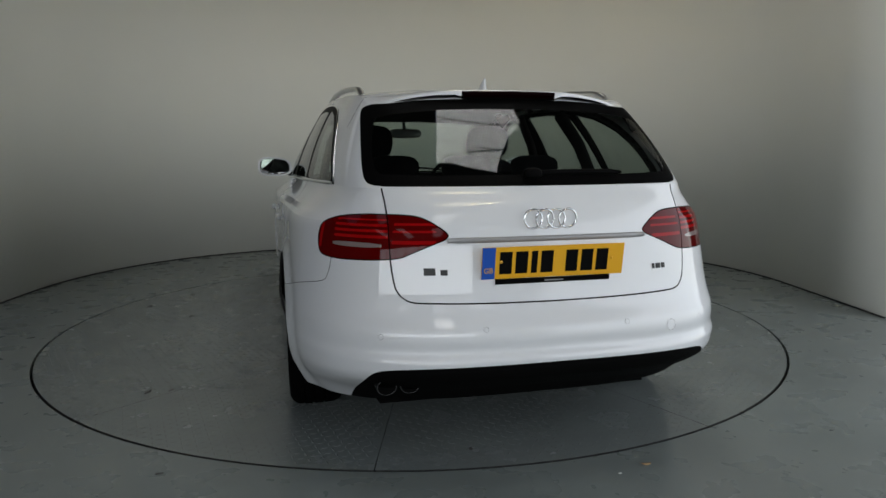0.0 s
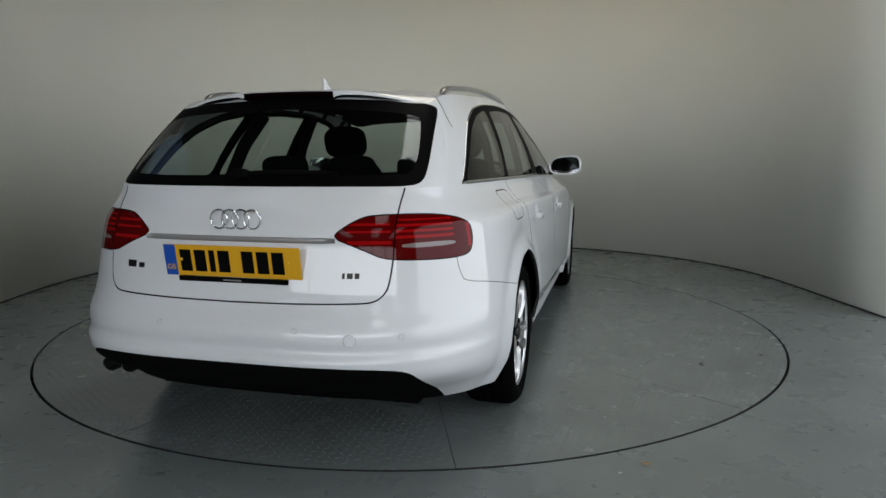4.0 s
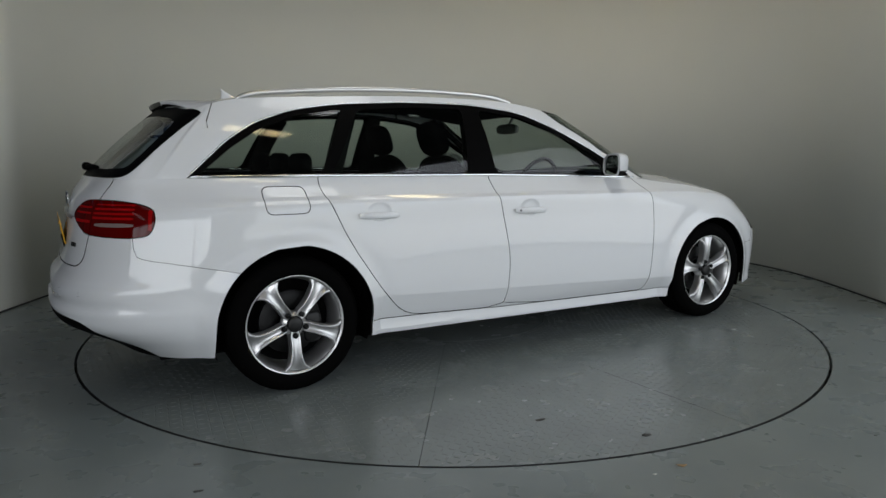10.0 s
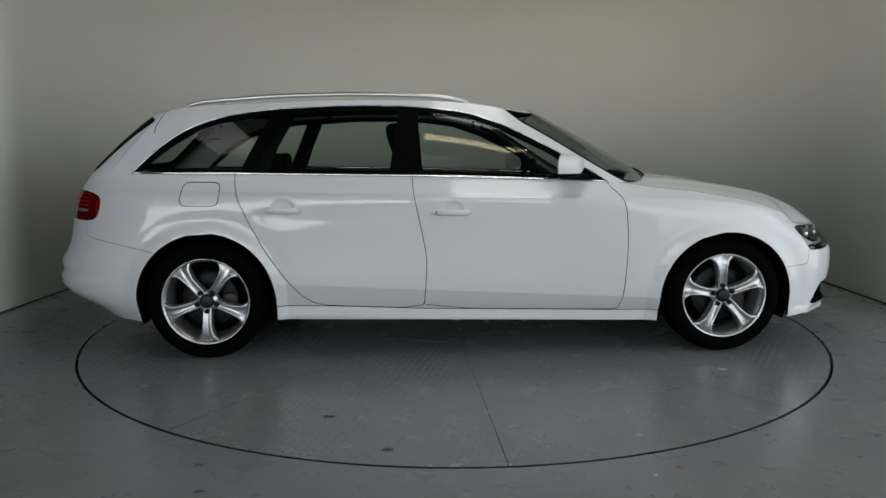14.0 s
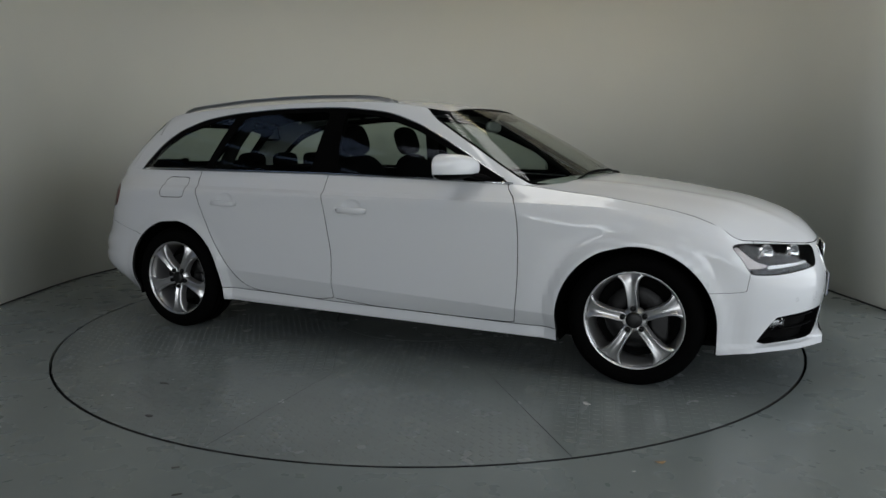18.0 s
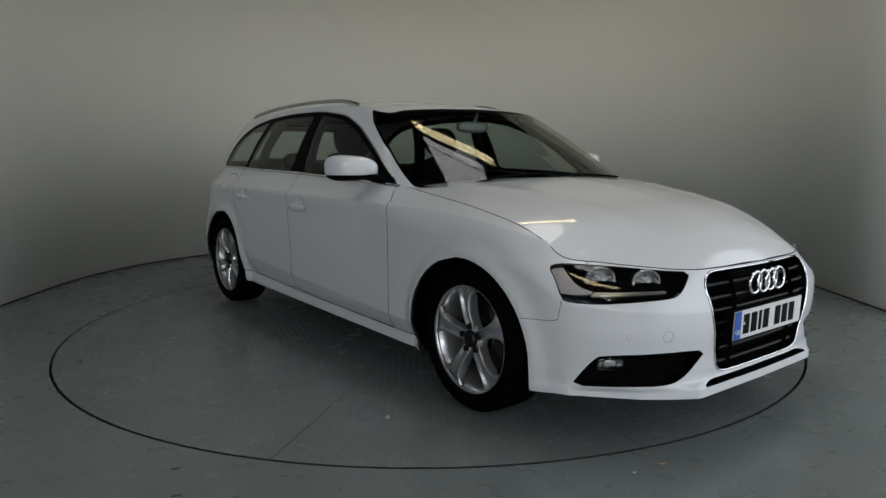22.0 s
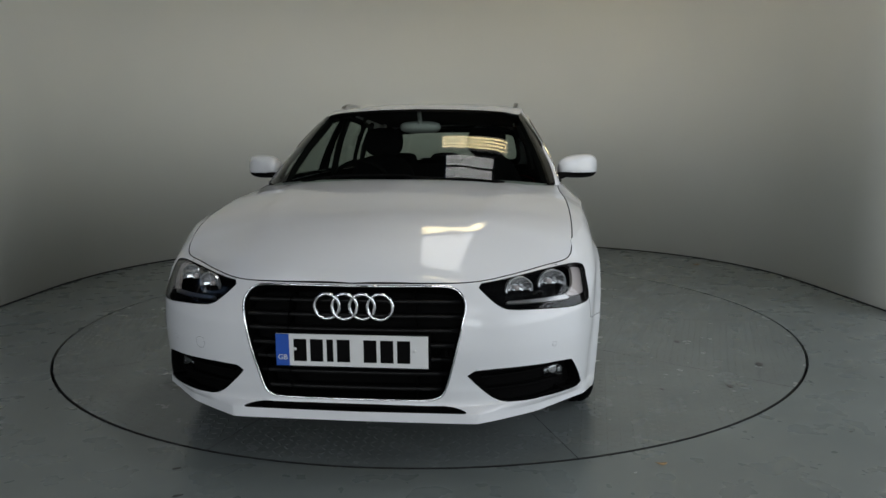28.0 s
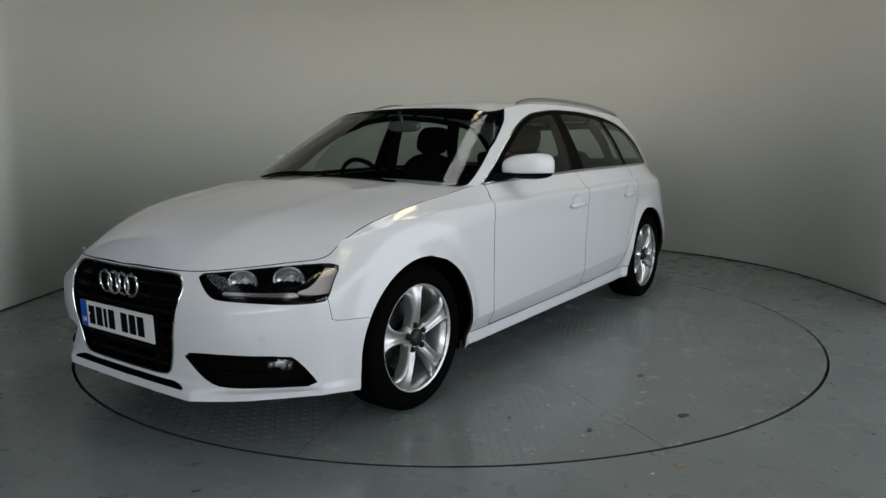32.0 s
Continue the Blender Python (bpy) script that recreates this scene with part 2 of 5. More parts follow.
# glazing bars across the openings
bars = [(x0, x1, y - .014, y + .014, RZ + .03, RZ + .07) for x0, x1, y0, y1 in OPENINGS for y in np.arange(y0 + .55, y1 - .3, .62)]
tagged(mesh_ob("ceiling", *boxes([(*q, RZ, RZ + .15) for q in rows] + bars), CEILING, smooth=False), "dark sheet ceiling with rooflight openings", "ceiling", kind="structure")
for y, dx in ((-1.9, .35), (-2.75, .05)):
    v, f = box(-1.2, 2.4, y - .016, y + .016, RZ - .18, RZ - .10)
    v = [(a, b + (a - .6) * dx, c) for a, b, c in v]
    tagged(mesh_ob("roof_beam", v, f, STEEL, smooth=False), "dark steel roof beam under the rooflight", "beam", "roof beams")


def strip_light(x, y, z):
    """A ceiling lamp of four warm tubes in a pale tray."""
    lamp = new("strip_light")
    tagged(lamp, "ceiling strip light with four warm glowing tubes", "lamp", "strip lights")
    mesh_ob("tray", *boxes([(-.75, .75, -.19, .19, .03, .07), (-.75, .75, -.19, -.18, -.02, .03), (-.75, .75, .18, .19, -.02, .03), (-.75, -.74, -.18, .18, -.02, .03), (.74, .75, -.18, .18, -.02, .03)]), TRAY, lamp, smooth=False)
    for yy in (-.13, -.045, .045, .13):
        vs = [(sx * .73, yy + .019 * math.cos(a), .019 * math.sin(a)) for sx in (-1, 1) for a in np.linspace(0, 2 * math.pi, 10, endpoint=False)]
        mesh_ob("tube", vs, [(i, (i + 1) % 10, 10 + (i + 1) % 10, 10 + i) for i in range(10)], TUBE, lamp)
    lamp.matrix_world = pose(x, y, z)
    return lamp


lamp_a = strip_light(.85, 1.42, RZ - .08)
copy_thing(lamp_a, pose(.8, -3.4, RZ - .08))


def ring_floor():
    n = 160
    vs, fs = [], []
    radii = (TABLE_R + 0.014, 2.5, 3.2, 4.5)
    for r in radii:
        vs += [(r * math.cos(2 * math.pi * i / n), r * math.sin(2 * math.pi * i / n), 0.0) for i in range(n)]
    vs += [((TABLE_R + 0.014) * math.cos(2 * math.pi * i / n), (TABLE_R + 0.014) * math.sin(2 * math.pi * i / n), -0.06) for i in range(n)]
    for k in range(3):
        fs += [(k * n + i, (k + 1) * n + i, (k + 1) * n + (i + 1) % n, k * n + (i + 1) % n) for i in range(n)]
    fs += [(4 * n + i, i, (i + 1) % n, 4 * n + (i + 1) % n) for i in range(n)]
    vs += [(HX0, HY0, 0), (HX1 + 3, HY0, 0), (HX1 + 3, HY1, 0), (HX0, HY1, 0)]
    # the corners of the hall, met from the outer circle
    o = 5 * n
    quads = ((n // 2, 3 * n // 4, o), (3 * n // 4, n, o + 1), (0, n // 4, o + 2), (n // 4, n // 2, o + 3))
    for a, b, c in quads:
        fs += [(3 * n + i, c, 3 * n + (i + 1) % n) for i in range(a, b)]
    fs += [(3 * n, o + 1, o + 2), (3 * n + n // 4, o + 2, o + 3), (3 * n + n // 2, o + 3, o), (3 * n + 3 * n // 4, o, o + 1)]
    return vs, fs


v, f = ring_floor()
tagged(mesh_ob("floor", v, f, FLOOR, smooth=False), "grey painted concrete floor round the turntable", "floor", kind="structure")
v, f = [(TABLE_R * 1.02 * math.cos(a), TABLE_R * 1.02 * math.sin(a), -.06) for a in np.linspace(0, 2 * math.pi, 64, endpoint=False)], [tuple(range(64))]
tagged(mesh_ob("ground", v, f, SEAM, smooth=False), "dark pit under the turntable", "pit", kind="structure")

# the turntable: ten plate segments round a middle plate, each with raised treads
table = new("turntable")
tagged(table, "round grey checker plate car turntable set flush in the floor", "turntable")
R_MID = 0.62


def segment(a0, a1, r0, r1, z0=-.05):
    n = 20
    top = [(r1 * math.cos(a), r1 * math.sin(a)) for a in np.linspace(a0, a1, n)] + [(r0 * math.cos(a), r0 * math.sin(a)) for a in np.linspace(a1, a0, n)]
    k = len(top)
    vs = [(x, y, 0) for x, y in top] + [(x, y, z0) for x, y in top]
    half = n
    fs = [(i, i + 1, k - 2 - i, k - 1 - i) for i in range(half - 1)]
    fs += [(i, k + i, k + (i + 1) % k, (i + 1) % k) for i in range(k)]
    return vs, fs


def treads(a0, a1, r0, r1, turn):
    """Raised lozenges in alternating directions on one segment."""
    vs, fs = [], []
    p = .036
    c, s = math.cos(turn), math.sin(turn)
    n = int(r1 / p) + 2
    for i in range(-n, n):
        for j in range(-n, n):
            lx, ly = i * p, j * p
            x, y = c * lx - s * ly, s * lx + c * ly
            r = math.hypot(x, y)
            if not r0 + .02 < r < r1 - .02:
                continue
            a = math.atan2(y, x)
            mid = (a0 + a1) / 2
            d = (a - mid + math.pi) % (2 * math.pi) - math.pi
            if abs(d) > (a1 - a0) / 2 - .018 / r:
                continue
            w = turn + math.radians(45 if (i + j) % 2 else -45)
            ux, uy = math.cos(w), math.sin(w)
            o = len(vs)
            L, W, h = .0155, .0048, .0013
            vs += [(x + ux * L, y + uy * L, .0002), (x - uy * W, y + ux * W, .0002), (x - ux * L, y - uy * L, .0002), (x + uy * W, y - ux * W, .0002), (x + ux * L * .5, y + uy * L * .5, h), (x - ux * L * .5, y - uy * L * .5, h)]
            fs += [(o, o + 1, o + 4), (o + 1, o + 2, o + 5), (o + 1, o + 5, o + 4), (o + 2, o + 3, o + 5), (o + 3, o, o + 4), (o + 3, o + 4, o + 5)]
    return vs, fs


for k in range(10):
    a0 = radians(20.2 + 36 * k)
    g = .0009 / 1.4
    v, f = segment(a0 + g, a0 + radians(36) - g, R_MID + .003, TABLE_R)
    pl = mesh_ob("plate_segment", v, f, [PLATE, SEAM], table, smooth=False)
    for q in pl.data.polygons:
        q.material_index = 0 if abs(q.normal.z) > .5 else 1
    v, f = treads(a0, a0 + radians(36), R_MID, TABLE_R, a0 + radians(18))
    tagged(mesh_ob("treads", v, f, TREAD, pl, smooth=False), kind="stuff")
v, f = [(R_MID * math.cos(a), R_MID * math.sin(a), z) for z in (0, -.05) for a in np.linspace(0, 2 * math.pi, 60, endpoint=False)], [tuple(range(60))] + [(i, 60 + i, 60 + (i + 1) % 60, (i + 1) % 60) for i in range(60)]
mesh_ob("middle_plate", v, f, PLATE, table, smooth=False)
# ---- car body surface, right half mirrored from the left ----
def spline(ctrl, ts):
    """Catmull-Rom through rows (t, values...), sampled at ts."""
    c = np.array(ctrl, float)
    t, p = c[:, 0], c[:, 1:]
    m = np.gradient(p, t, axis=0)
    out = []
    for s in np.atleast_1d(ts):
        i = int(np.clip(np.searchsorted(t, s) - 1, 0, len(t) - 2))
        h = t[i + 1] - t[i]
        q = np.clip((s - t[i]) / h, 0, 1)
        out.append((2 * q**3 - 3 * q**2 + 1) * p[i] + (q**3 - 2 * q**2 + q) * h * m[i] + (3 * q**2 - 2 * q**3) * p[i + 1] + (q**3 - q**2) * h * m[i + 1])
    return np.array(out)


def table_fn(rows):
    a = np.array(rows, float)
    return lambda s: float(np.interp(s, a[:, 0], a[:, 1]))


def smooth_fn(rows):
    return lambda s: float(spline(rows, [min(max(s, rows[0][0]), rows[-1][0])])[0, 0])


# base ring (waist) and top ring (roof edge) of the glasshouse, rear centre to front centre
RING_B = [(0, -2.14, 0, .985), (.1, -2.108, .33, .985), (.2, -2.0, .625, .985), (.27, -1.80, .695, .987), (.4, -1.19, .772, .983),
          (.55, -.4, .797, .97), (.7, .35, .803, .95), (.8, .88, .775, .93), (.86, 1.03, .66, .935), (.93, 1.15, .36, .95), (1, 1.2, 0, .955)]
RING_T = [(0, -1.765, 0, 1.325), (.1, -1.748, .30, 1.317), (.2, -1.695, .535, 1.298), (.27, -1.55, .57, 1.338), (.4, -1.0, .595, 1.372),
          (.55, -.45, .60, 1.385), (.7, .08, .59, 1.365), (.8, .40, .56, 1.315), (.86, .43, .47, 1.33), (.93, .465, .25, 1.342), (1, .48, 0, 1.347)]
SPINE_Z = smooth_fn([(-1.765, 1.325), (-1.4, 1.385), (-.8, 1.415), (-.3, 1.42), (.2, 1.39), (.48, 1.347)])
# bonnet edge from the screen pillar to the nose
EDGE = [(.88, .775, .93), (.94, .772, .922), (1.0, .772, .914), (1.09, .775, .902), (1.22, .782, .888), (1.36, .786, .870), (1.63, .782, .818), (1.79, .772, .760), (1.875, .752, .703), (1.98, .652, .686),
        (2.1, .53, .671), (2.19, .41, .661), (2.23, .25, .6605), (2.247, 0, .661)]
HOOD_Z = smooth_fn([(1.1, .970), (1.2, .968), (1.42, .945), (1.7, .898), (2.0, .828), (2.12, .775), (2.2, .716), (2.247, .661)])
FRONT_X = smooth_fn([(.12, 2.2), (.165, 2.275), (.185, 2.298), (.205, 2.296), (.232, 2.272), (.3, 2.268), (.45, 2.285), (.55, 2.28), (.62, 2.265), (.66, 2.25), (.7, 2.22)])
REAR_X = smooth_fn([(.16, 2.0), (.20, 2.05), (.26, 2.14), (.31, 2.24), (.345, 2.298), (.37, 2.318), (.40, 2.326), (.422, 2.328), (.442, 2.313), (.49, 2.316), (.52, 2.310), (.56, 2.283), (.62, 2.257), (.7, 2.24), (.8, 2.222), (.86, 2.207), (.92, 2.182), (.985, 2.14), (1.0, 2.135)])
SIDE_Y = smooth_fn([(.12, .825), (.17, .850), (.21, .868), (.25, .881), (.29, .893), (.34, .900), (.42, .905), (.5, .907), (.65, .908), (.75, .904), (.80, .901), (.83, .898), (.852, .893), (.864, .887), (.876, .876), (.91, .843), (.95, .805), (1.0, .775)])
BOTTOM = table_fn([(-2.4, .20), (-1.75, .20), (-1.6, .205), (-1.0, .212), (0, .196), (1.1, .176), (1.75, .185), (1.9, .20), (2.0, .20), (2.15, .196), (2.22, .189), (2.3, .187)])
PIV = 1.30
ARCHES = ((1.449, .302, .366), (-1.345, .315, .368))


def crease_z(x):
    """Height of the shoulder line, which falls along the front wing to the headlight."""
    return float(np.interp(x, [-2.3, 1.0, 1.25, 1.5, 1.7, 1.85], [.895, .849, .841, .822, .790, .755]))


def sill_z(x):
    """Height of the joint between doors and sill."""
    return float(np.interp(x, [-1.3, -.8, -.64, -.195, .86, 1.3], [.29, .2835, .2795, .2605, .2385, .236]))


def door_facet(x, z):
    """How far the lower door face and the step above the sill lie inwards."""
    w = min(max((x + 1.02) / .08, 0), 1) * min(max((1.12 - x) / .08, 0), 1)
    zc, zs = .373 - .047 * (x + .2), sill_z(x) - .006
    if w <= 0 or z > zc:
        return 0.0
    if z > zs:
        return w * .032 * (zc - z) / (zc - zs)
    return w * max(.032 - .45 * (zs - z), .010)


def shoulder(x, z):
    """The shoulder line: the side swells out below it and turns in above it."""
    h = z - crease_z(x)
    k = min(max((x + 2.0) / .3, 0), 1) * min(max((1.86 - x) / .2, 0), 1) * float(np.interp(x, [-1.6, -1.0], [.4, .8]))
    if h < 0:
        q = min(max((h + .13) / .13, 0), 1)
        return k * .013 * q * q * (1.6 - .6 * q)
    return k * (.013 - .018 * min(h / .016, 1) + .005 * min(max((h - .016) / .05, 0), 1))


def arch_lip(x, z):
    """The flared lip round the wheel openings and the hollow above it."""
    out = 0.0
    for cx, cz, r in ARCHES:
        d = math.hypot(x - cx, max(z - cz, 0)) - r
        out += (.010 * math.exp(-(max(d - .016, 0) / .02) ** 2) - .005 * math.exp(-((d - .08) / .035) ** 2)) * min(max((.84 - z) / .1, 0), 1)
    return out


def half_width(x, z, at=None):
    """Half width of the side at x, z; at: where along the car the shoulder and the lips are taken."""
    at = x if at is None else at
    up = min(max((z - .45) / .4, 0), 1)
    t = 0.0
    if x < .2:
        t = .035 * ((.2 - x) / 1.5) ** 2
    if x > .9:
        t = .02 * ((x - .9) / .5) ** 2
    return SIDE_Y(z + max(0, .849 - crease_z(at))) - t * up - door_facet(x, z) + shoulder(at, z) + arch_lip(at, z)


def outline(kind, s, z):
    """Plan outline at height z. kind r: s is an angle from the rear centre, f: from the front centre, s: x."""
    if kind == "s":
        return s, half_width(s, z)
    n = 3.3 if kind == "r" else 3.2
    c, w = max(math.cos(s), 0) ** (2 / n), max(math.sin(s), 0) ** (2 / n)
    if kind == "r":
        x = -PIV - (REAR_X(z) - PIV) * c
        return x, half_width(-PIV, z, x) * w - .016 * math.sin(2 * s)
    x = PIV + (FRONT_X(z) - PIV) * c
    y = half_width(PIV, z, x) * w
    # the lip under the bumper is straight across the front and cut back at both corners
    k = min(max((.242 - z) / .02, 0), 1) * min(max((.86 - y) / .05, 0), 1)
    return x + (float(np.interp(y, [0, .425, .63, .81, .86], [2.276, 2.270, 2.145, 1.96, 1.86])) - x) * k, y


us = np.linspace(0, 1, 401)
_b = spline(RING_B, us)
_e = spline([(i, *p) for i, p in enumerate(EDGE)], np.linspace(0, len(EDGE) - 1, 400))
E_ALL = np.vstack([_b[us <= .8], _e[1:]])


def edge_at(kind, x, y):
    """The point of the upper edge that goes with the outline point x, y."""
    if kind == "s":
        k = np.interp(x, E_ALL[:, 0], np.arange(len(E_ALL)))
    else:
        px = -PIV if kind == "r" else PIV
        sel = np.nonzero(E_ALL[:, 0] <= px + 1e-6)[0] if kind == "r" else np.nonzero(E_ALL[:, 0] >= px - 1e-6)[0]
        ang = np.arctan2(E_ALL[sel, 1], np.abs(E_ALL[sel, 0] - px))
        a = math.atan2(y, abs(x - px))
        o = np.argsort(ang)
        k = np.interp(a, ang[o], sel[o].astype(float))
    i = int(min(math.floor(k), len(E_ALL) - 2))
    return E_ALL[i] + (E_ALL[i + 1] - E_ALL[i]) * (k - i)


SAMPLES = [("r", radians(a)) for a in np.linspace(0, 90, 40)[:-1]] + [("s", x) for x in np.linspace(-PIV, PIV, 84)] + \
          [("f", radians(a)) for a in np.linspace(90, 0, 46)[1:]]
LEVELS = 72


def grid_faces(nu, nv, base=0):
    return [[base + i * nv + j + 1, base + (i + 1) * nv + j + 1, base + (i + 1) * nv + j, base + i * nv + j] for i in range(nu - 1) for j in range(nv - 1)]


def tub():
    pts, top = [], []
    for kind, s in SAMPLES:
        mx, my = outline(kind, s, .6)
        e = edge_at(kind, mx, my)
        zb = BOTTOM(mx)
        ox, oy = outline(kind, s, e[2])
        zz = np.linspace(zb, e[2], LEVELS)
        # rows on both sides of the shoulder line and of the edges of the lower door face
        lines = [crease_z(mx)] + ([.373 - .047 * (mx + .2), sill_z(mx) - .010] if -1.02 < mx < 1.12 else [])
        if -2.0 < mx < 1.86:
            for zl in lines:
                j = int(np.clip(np.searchsorted(zz, zl), 2, LEVELS - 3))
                zz[j - 1], zz[j] = zl - .001, zl + .0055
        for z in np.sort(zz):
            x, y = outline(kind, s, z)
            g = max((z - e[2] + .15) / .15, 0) ** 1.6
            pts.append((x + (e[0] - ox) * g, y + (e[1] - oy) * g, z))
        top.append(e)
    return np.array(pts), grid_faces(len(SAMPLES), LEVELS), np.array(top)


def glasshouse(nu=170, nv=26):
    u = np.linspace(0, 1, nu)
    b, t = spline(RING_B, u), spline(RING_T, u)
    pts = []
    for i in range(nu):
        nrm = np.array([t[i][0] - b[i][0], t[i][1] - b[i][1], t[i][2] - b[i][2]])
        d = np.array([b[min(i + 1, nu - 1)][k] - b[max(i - 1, 0)][k] for k in range(3)])
        nn = np.cross(nrm, d)
        nn /= np.linalg.norm(nn) + 1e-9
        for j in range(nv):
            q = j / (nv - 1)
            pts.append(b[i] + (t[i] - b[i]) * q + nn * (.02 if .24 < u[i] < .78 else .012) * 4 * q * (1 - q))
    return np.array(pts), grid_faces(nu, nv), t


def cap(rim, spine_x, zf, nv, power):
    """A surface from a rim to the centre line."""
    pts = []
    for p, sx in zip(rim, spine_x):
        zc = zf(sx)
        for j in range(nv):
            q = j / (nv - 1)
            pts.append((p[0] + (sx - p[0]) * q, p[1] * (1 - q), p[2] + (zc - p[2]) * (1 - (1 - q) ** power)))
    return np.array(pts), grid_faces(len(rim), nv)


def mirrored(pts, faces):
    n = len(pts)
    q = pts.copy()
    q[:, 1] *= -1
    return np.vstack([pts, q]), [list(f) for f in faces] + [[n + i for i in reversed(f)] for f in faces]


tp, tf, ttop = tub()
gp, gf, gtop = glasshouse()
_x = np.array([p[0] for p in gtop])
_u = np.linspace(0, 1, len(gtop))
r2, r8 = spline(RING_T, [.2])[0][0], spline(RING_T, [.8])[0][0]
sx = np.where(_u < .2, -1.765 + (r2 + 1.765) * (_u / .2), np.where(_u > .8, .48 + (r8 - .48) * ((1 - _u) / .2), _x))
rp, rf = cap(gtop, sx, SPINE_Z, 16, 2.3)
hood_rim = np.array([p for p in ttop if p[0] >= .88])
k = np.linspace(0, 1, len(hood_rim))
hx = 1.16 + (2.247 - 1.16) * np.clip((hood_rim[:, 0] - .88) / (2.247 - .88), 0, 1)
hp, hf = cap(hood_rim, hx, HOOD_Z, 20, 2.8)

_yc = np.interp(hp[:, 0], [1.0, 2.2], [.56, .36])
hp[:, 2] += .010 * np.exp(-np.abs(hp[:, 1] - _yc) / .045) * np.clip((2.2 - hp[:, 0]) / .2, 0, 1) * np.clip((hp[:, 0] - 1.0) / .2, 0, 1)


# ---- cutting the body surface into panels ----
class Shell:
    """A half of the body surface: points, faces and a panel name for each face."""

    def __init__(self, pts, faces, name):
        self.p = [np.array(q, float) for q in pts]
        self.f = [list(q) for q in faces]
        self.n = [name] * len(self.f)

    def cut(self, fn, where, inside, gap=0.0):
        """Split the panels in where along fn = 0; what lies inside (fn < 0) gets a new name. gap: width of the joint."""
        for level in ((-gap / 2, gap / 2) if gap else (0.0,)):
            val = fn(np.array(self.p)) - level
            val[np.abs(val) < 1e-6] = 1e-6
            val = list(val)
            cache, nf, nn = {}, [], []
            for face, name in zip(self.f, self.n):
                if name not in where:
                    nf.append(face), nn.append(name)
                    continue
                sg = [bool(val[i] < 0) for i in face]
                if all(sg) or not any(sg):
                    nf.append(face), nn.append(name)
                    continue
                halves = ([], [])
                m = len(face)
                for k in range(m):
                    a, b = face[k], face[(k + 1) % m]
                    halves[sg[k]].append(a)
                    if sg[k] != sg[(k + 1) % m]:
                        key = (min(a, b), max(a, b))
                        if key not in cache:
                            t = val[a] / (val[a] - val[b])
                            self.p.append(self.p[a] + (self.p[b] - self.p[a]) * t)
                            val.append(1e-7)
                            cache[key] = len(self.p) - 1
                        halves[0].append(cache[key]), halves[1].append(cache[key])
                for h in halves:
                    if len(h) > 2:
                        nf.append(h), nn.append(name)
            self.f, self.n = nf, nn
        vv = fn(np.array(self.p))
        v = [float(np.mean(vv[face])) for face in self.f]
        for k, name in enumerate(self.n):
            if name in where:
                if gap and abs(v[k]) < gap / 2:
                    self.n[k] = "joint"
                elif v[k] < 0:
                    self.n[k] = inside

    def refine(self, cond, times=1):
        """Divide the faces whose middle meets cond."""
        for _ in range(times):
            cache, nf, nn = {}, [], []
            for face, name in zip(self.f, self.n):
                c = np.mean([self.p[i] for i in face], axis=0)
                if not cond(c):
                    nf.append(face), nn.append(name)
                    continue
                self.p.append(c)
                ci, mids, m = len(self.p) - 1, [], len(face)
                for k in range(m):
                    a, b = face[k], face[(k + 1) % m]
                    key = (min(a, b), max(a, b))
                    if key not in cache:
                        self.p.append((self.p[a] + self.p[b]) / 2)
                        cache[key] = len(self.p) - 1
                    mids.append(cache[key])
                for k in range(m):
                    nf.append([face[k], mids[k], ci, mids[k - 1]]), nn.append(name)
            self.f, self.n = nf, nn

    def take(self, names):
        """Points and faces of some panels."""
        names = (names,) if isinstance(names, str) else names
        fs = [f for f, n in zip(self.f, self.n) if n in names]
        used = sorted({i for f in fs for i in f})
        ix = {o: k for k, o in enumerate(used)}
        return np.array([self.p[i] for i in used]).reshape(-1, 3), [[ix[i] for i in f] for f in fs]


def rounded(poly, times=2):
    p = np.array(poly, float)
    for _ in range(times):
        q = np.roll(p, -1, axis=0)
        p = np.stack([p * .75 + q * .25, p * .25 + q * .75], 1).reshape(-1, p.shape[1])
    return p


def corners(poly, r, n=5):
    """Round the corners of an outline by the radius r."""
    p = np.array(poly, float)
    out = []
    for i in range(len(p)):
        a, b, c = p[i - 1], p[i], p[(i + 1) % len(p)]
        u, w = a - b, c - b
        k = min(r, .45 * np.linalg.norm(u), .45 * np.linalg.norm(w))
        s, e = b + u / np.linalg.norm(u) * k, b + w / np.linalg.norm(w) * k
        for t in np.linspace(0, 1, n):
            out.append((1 - t) ** 2 * s + 2 * t * (1 - t) * b + t * t * e)
    return np.array(out)


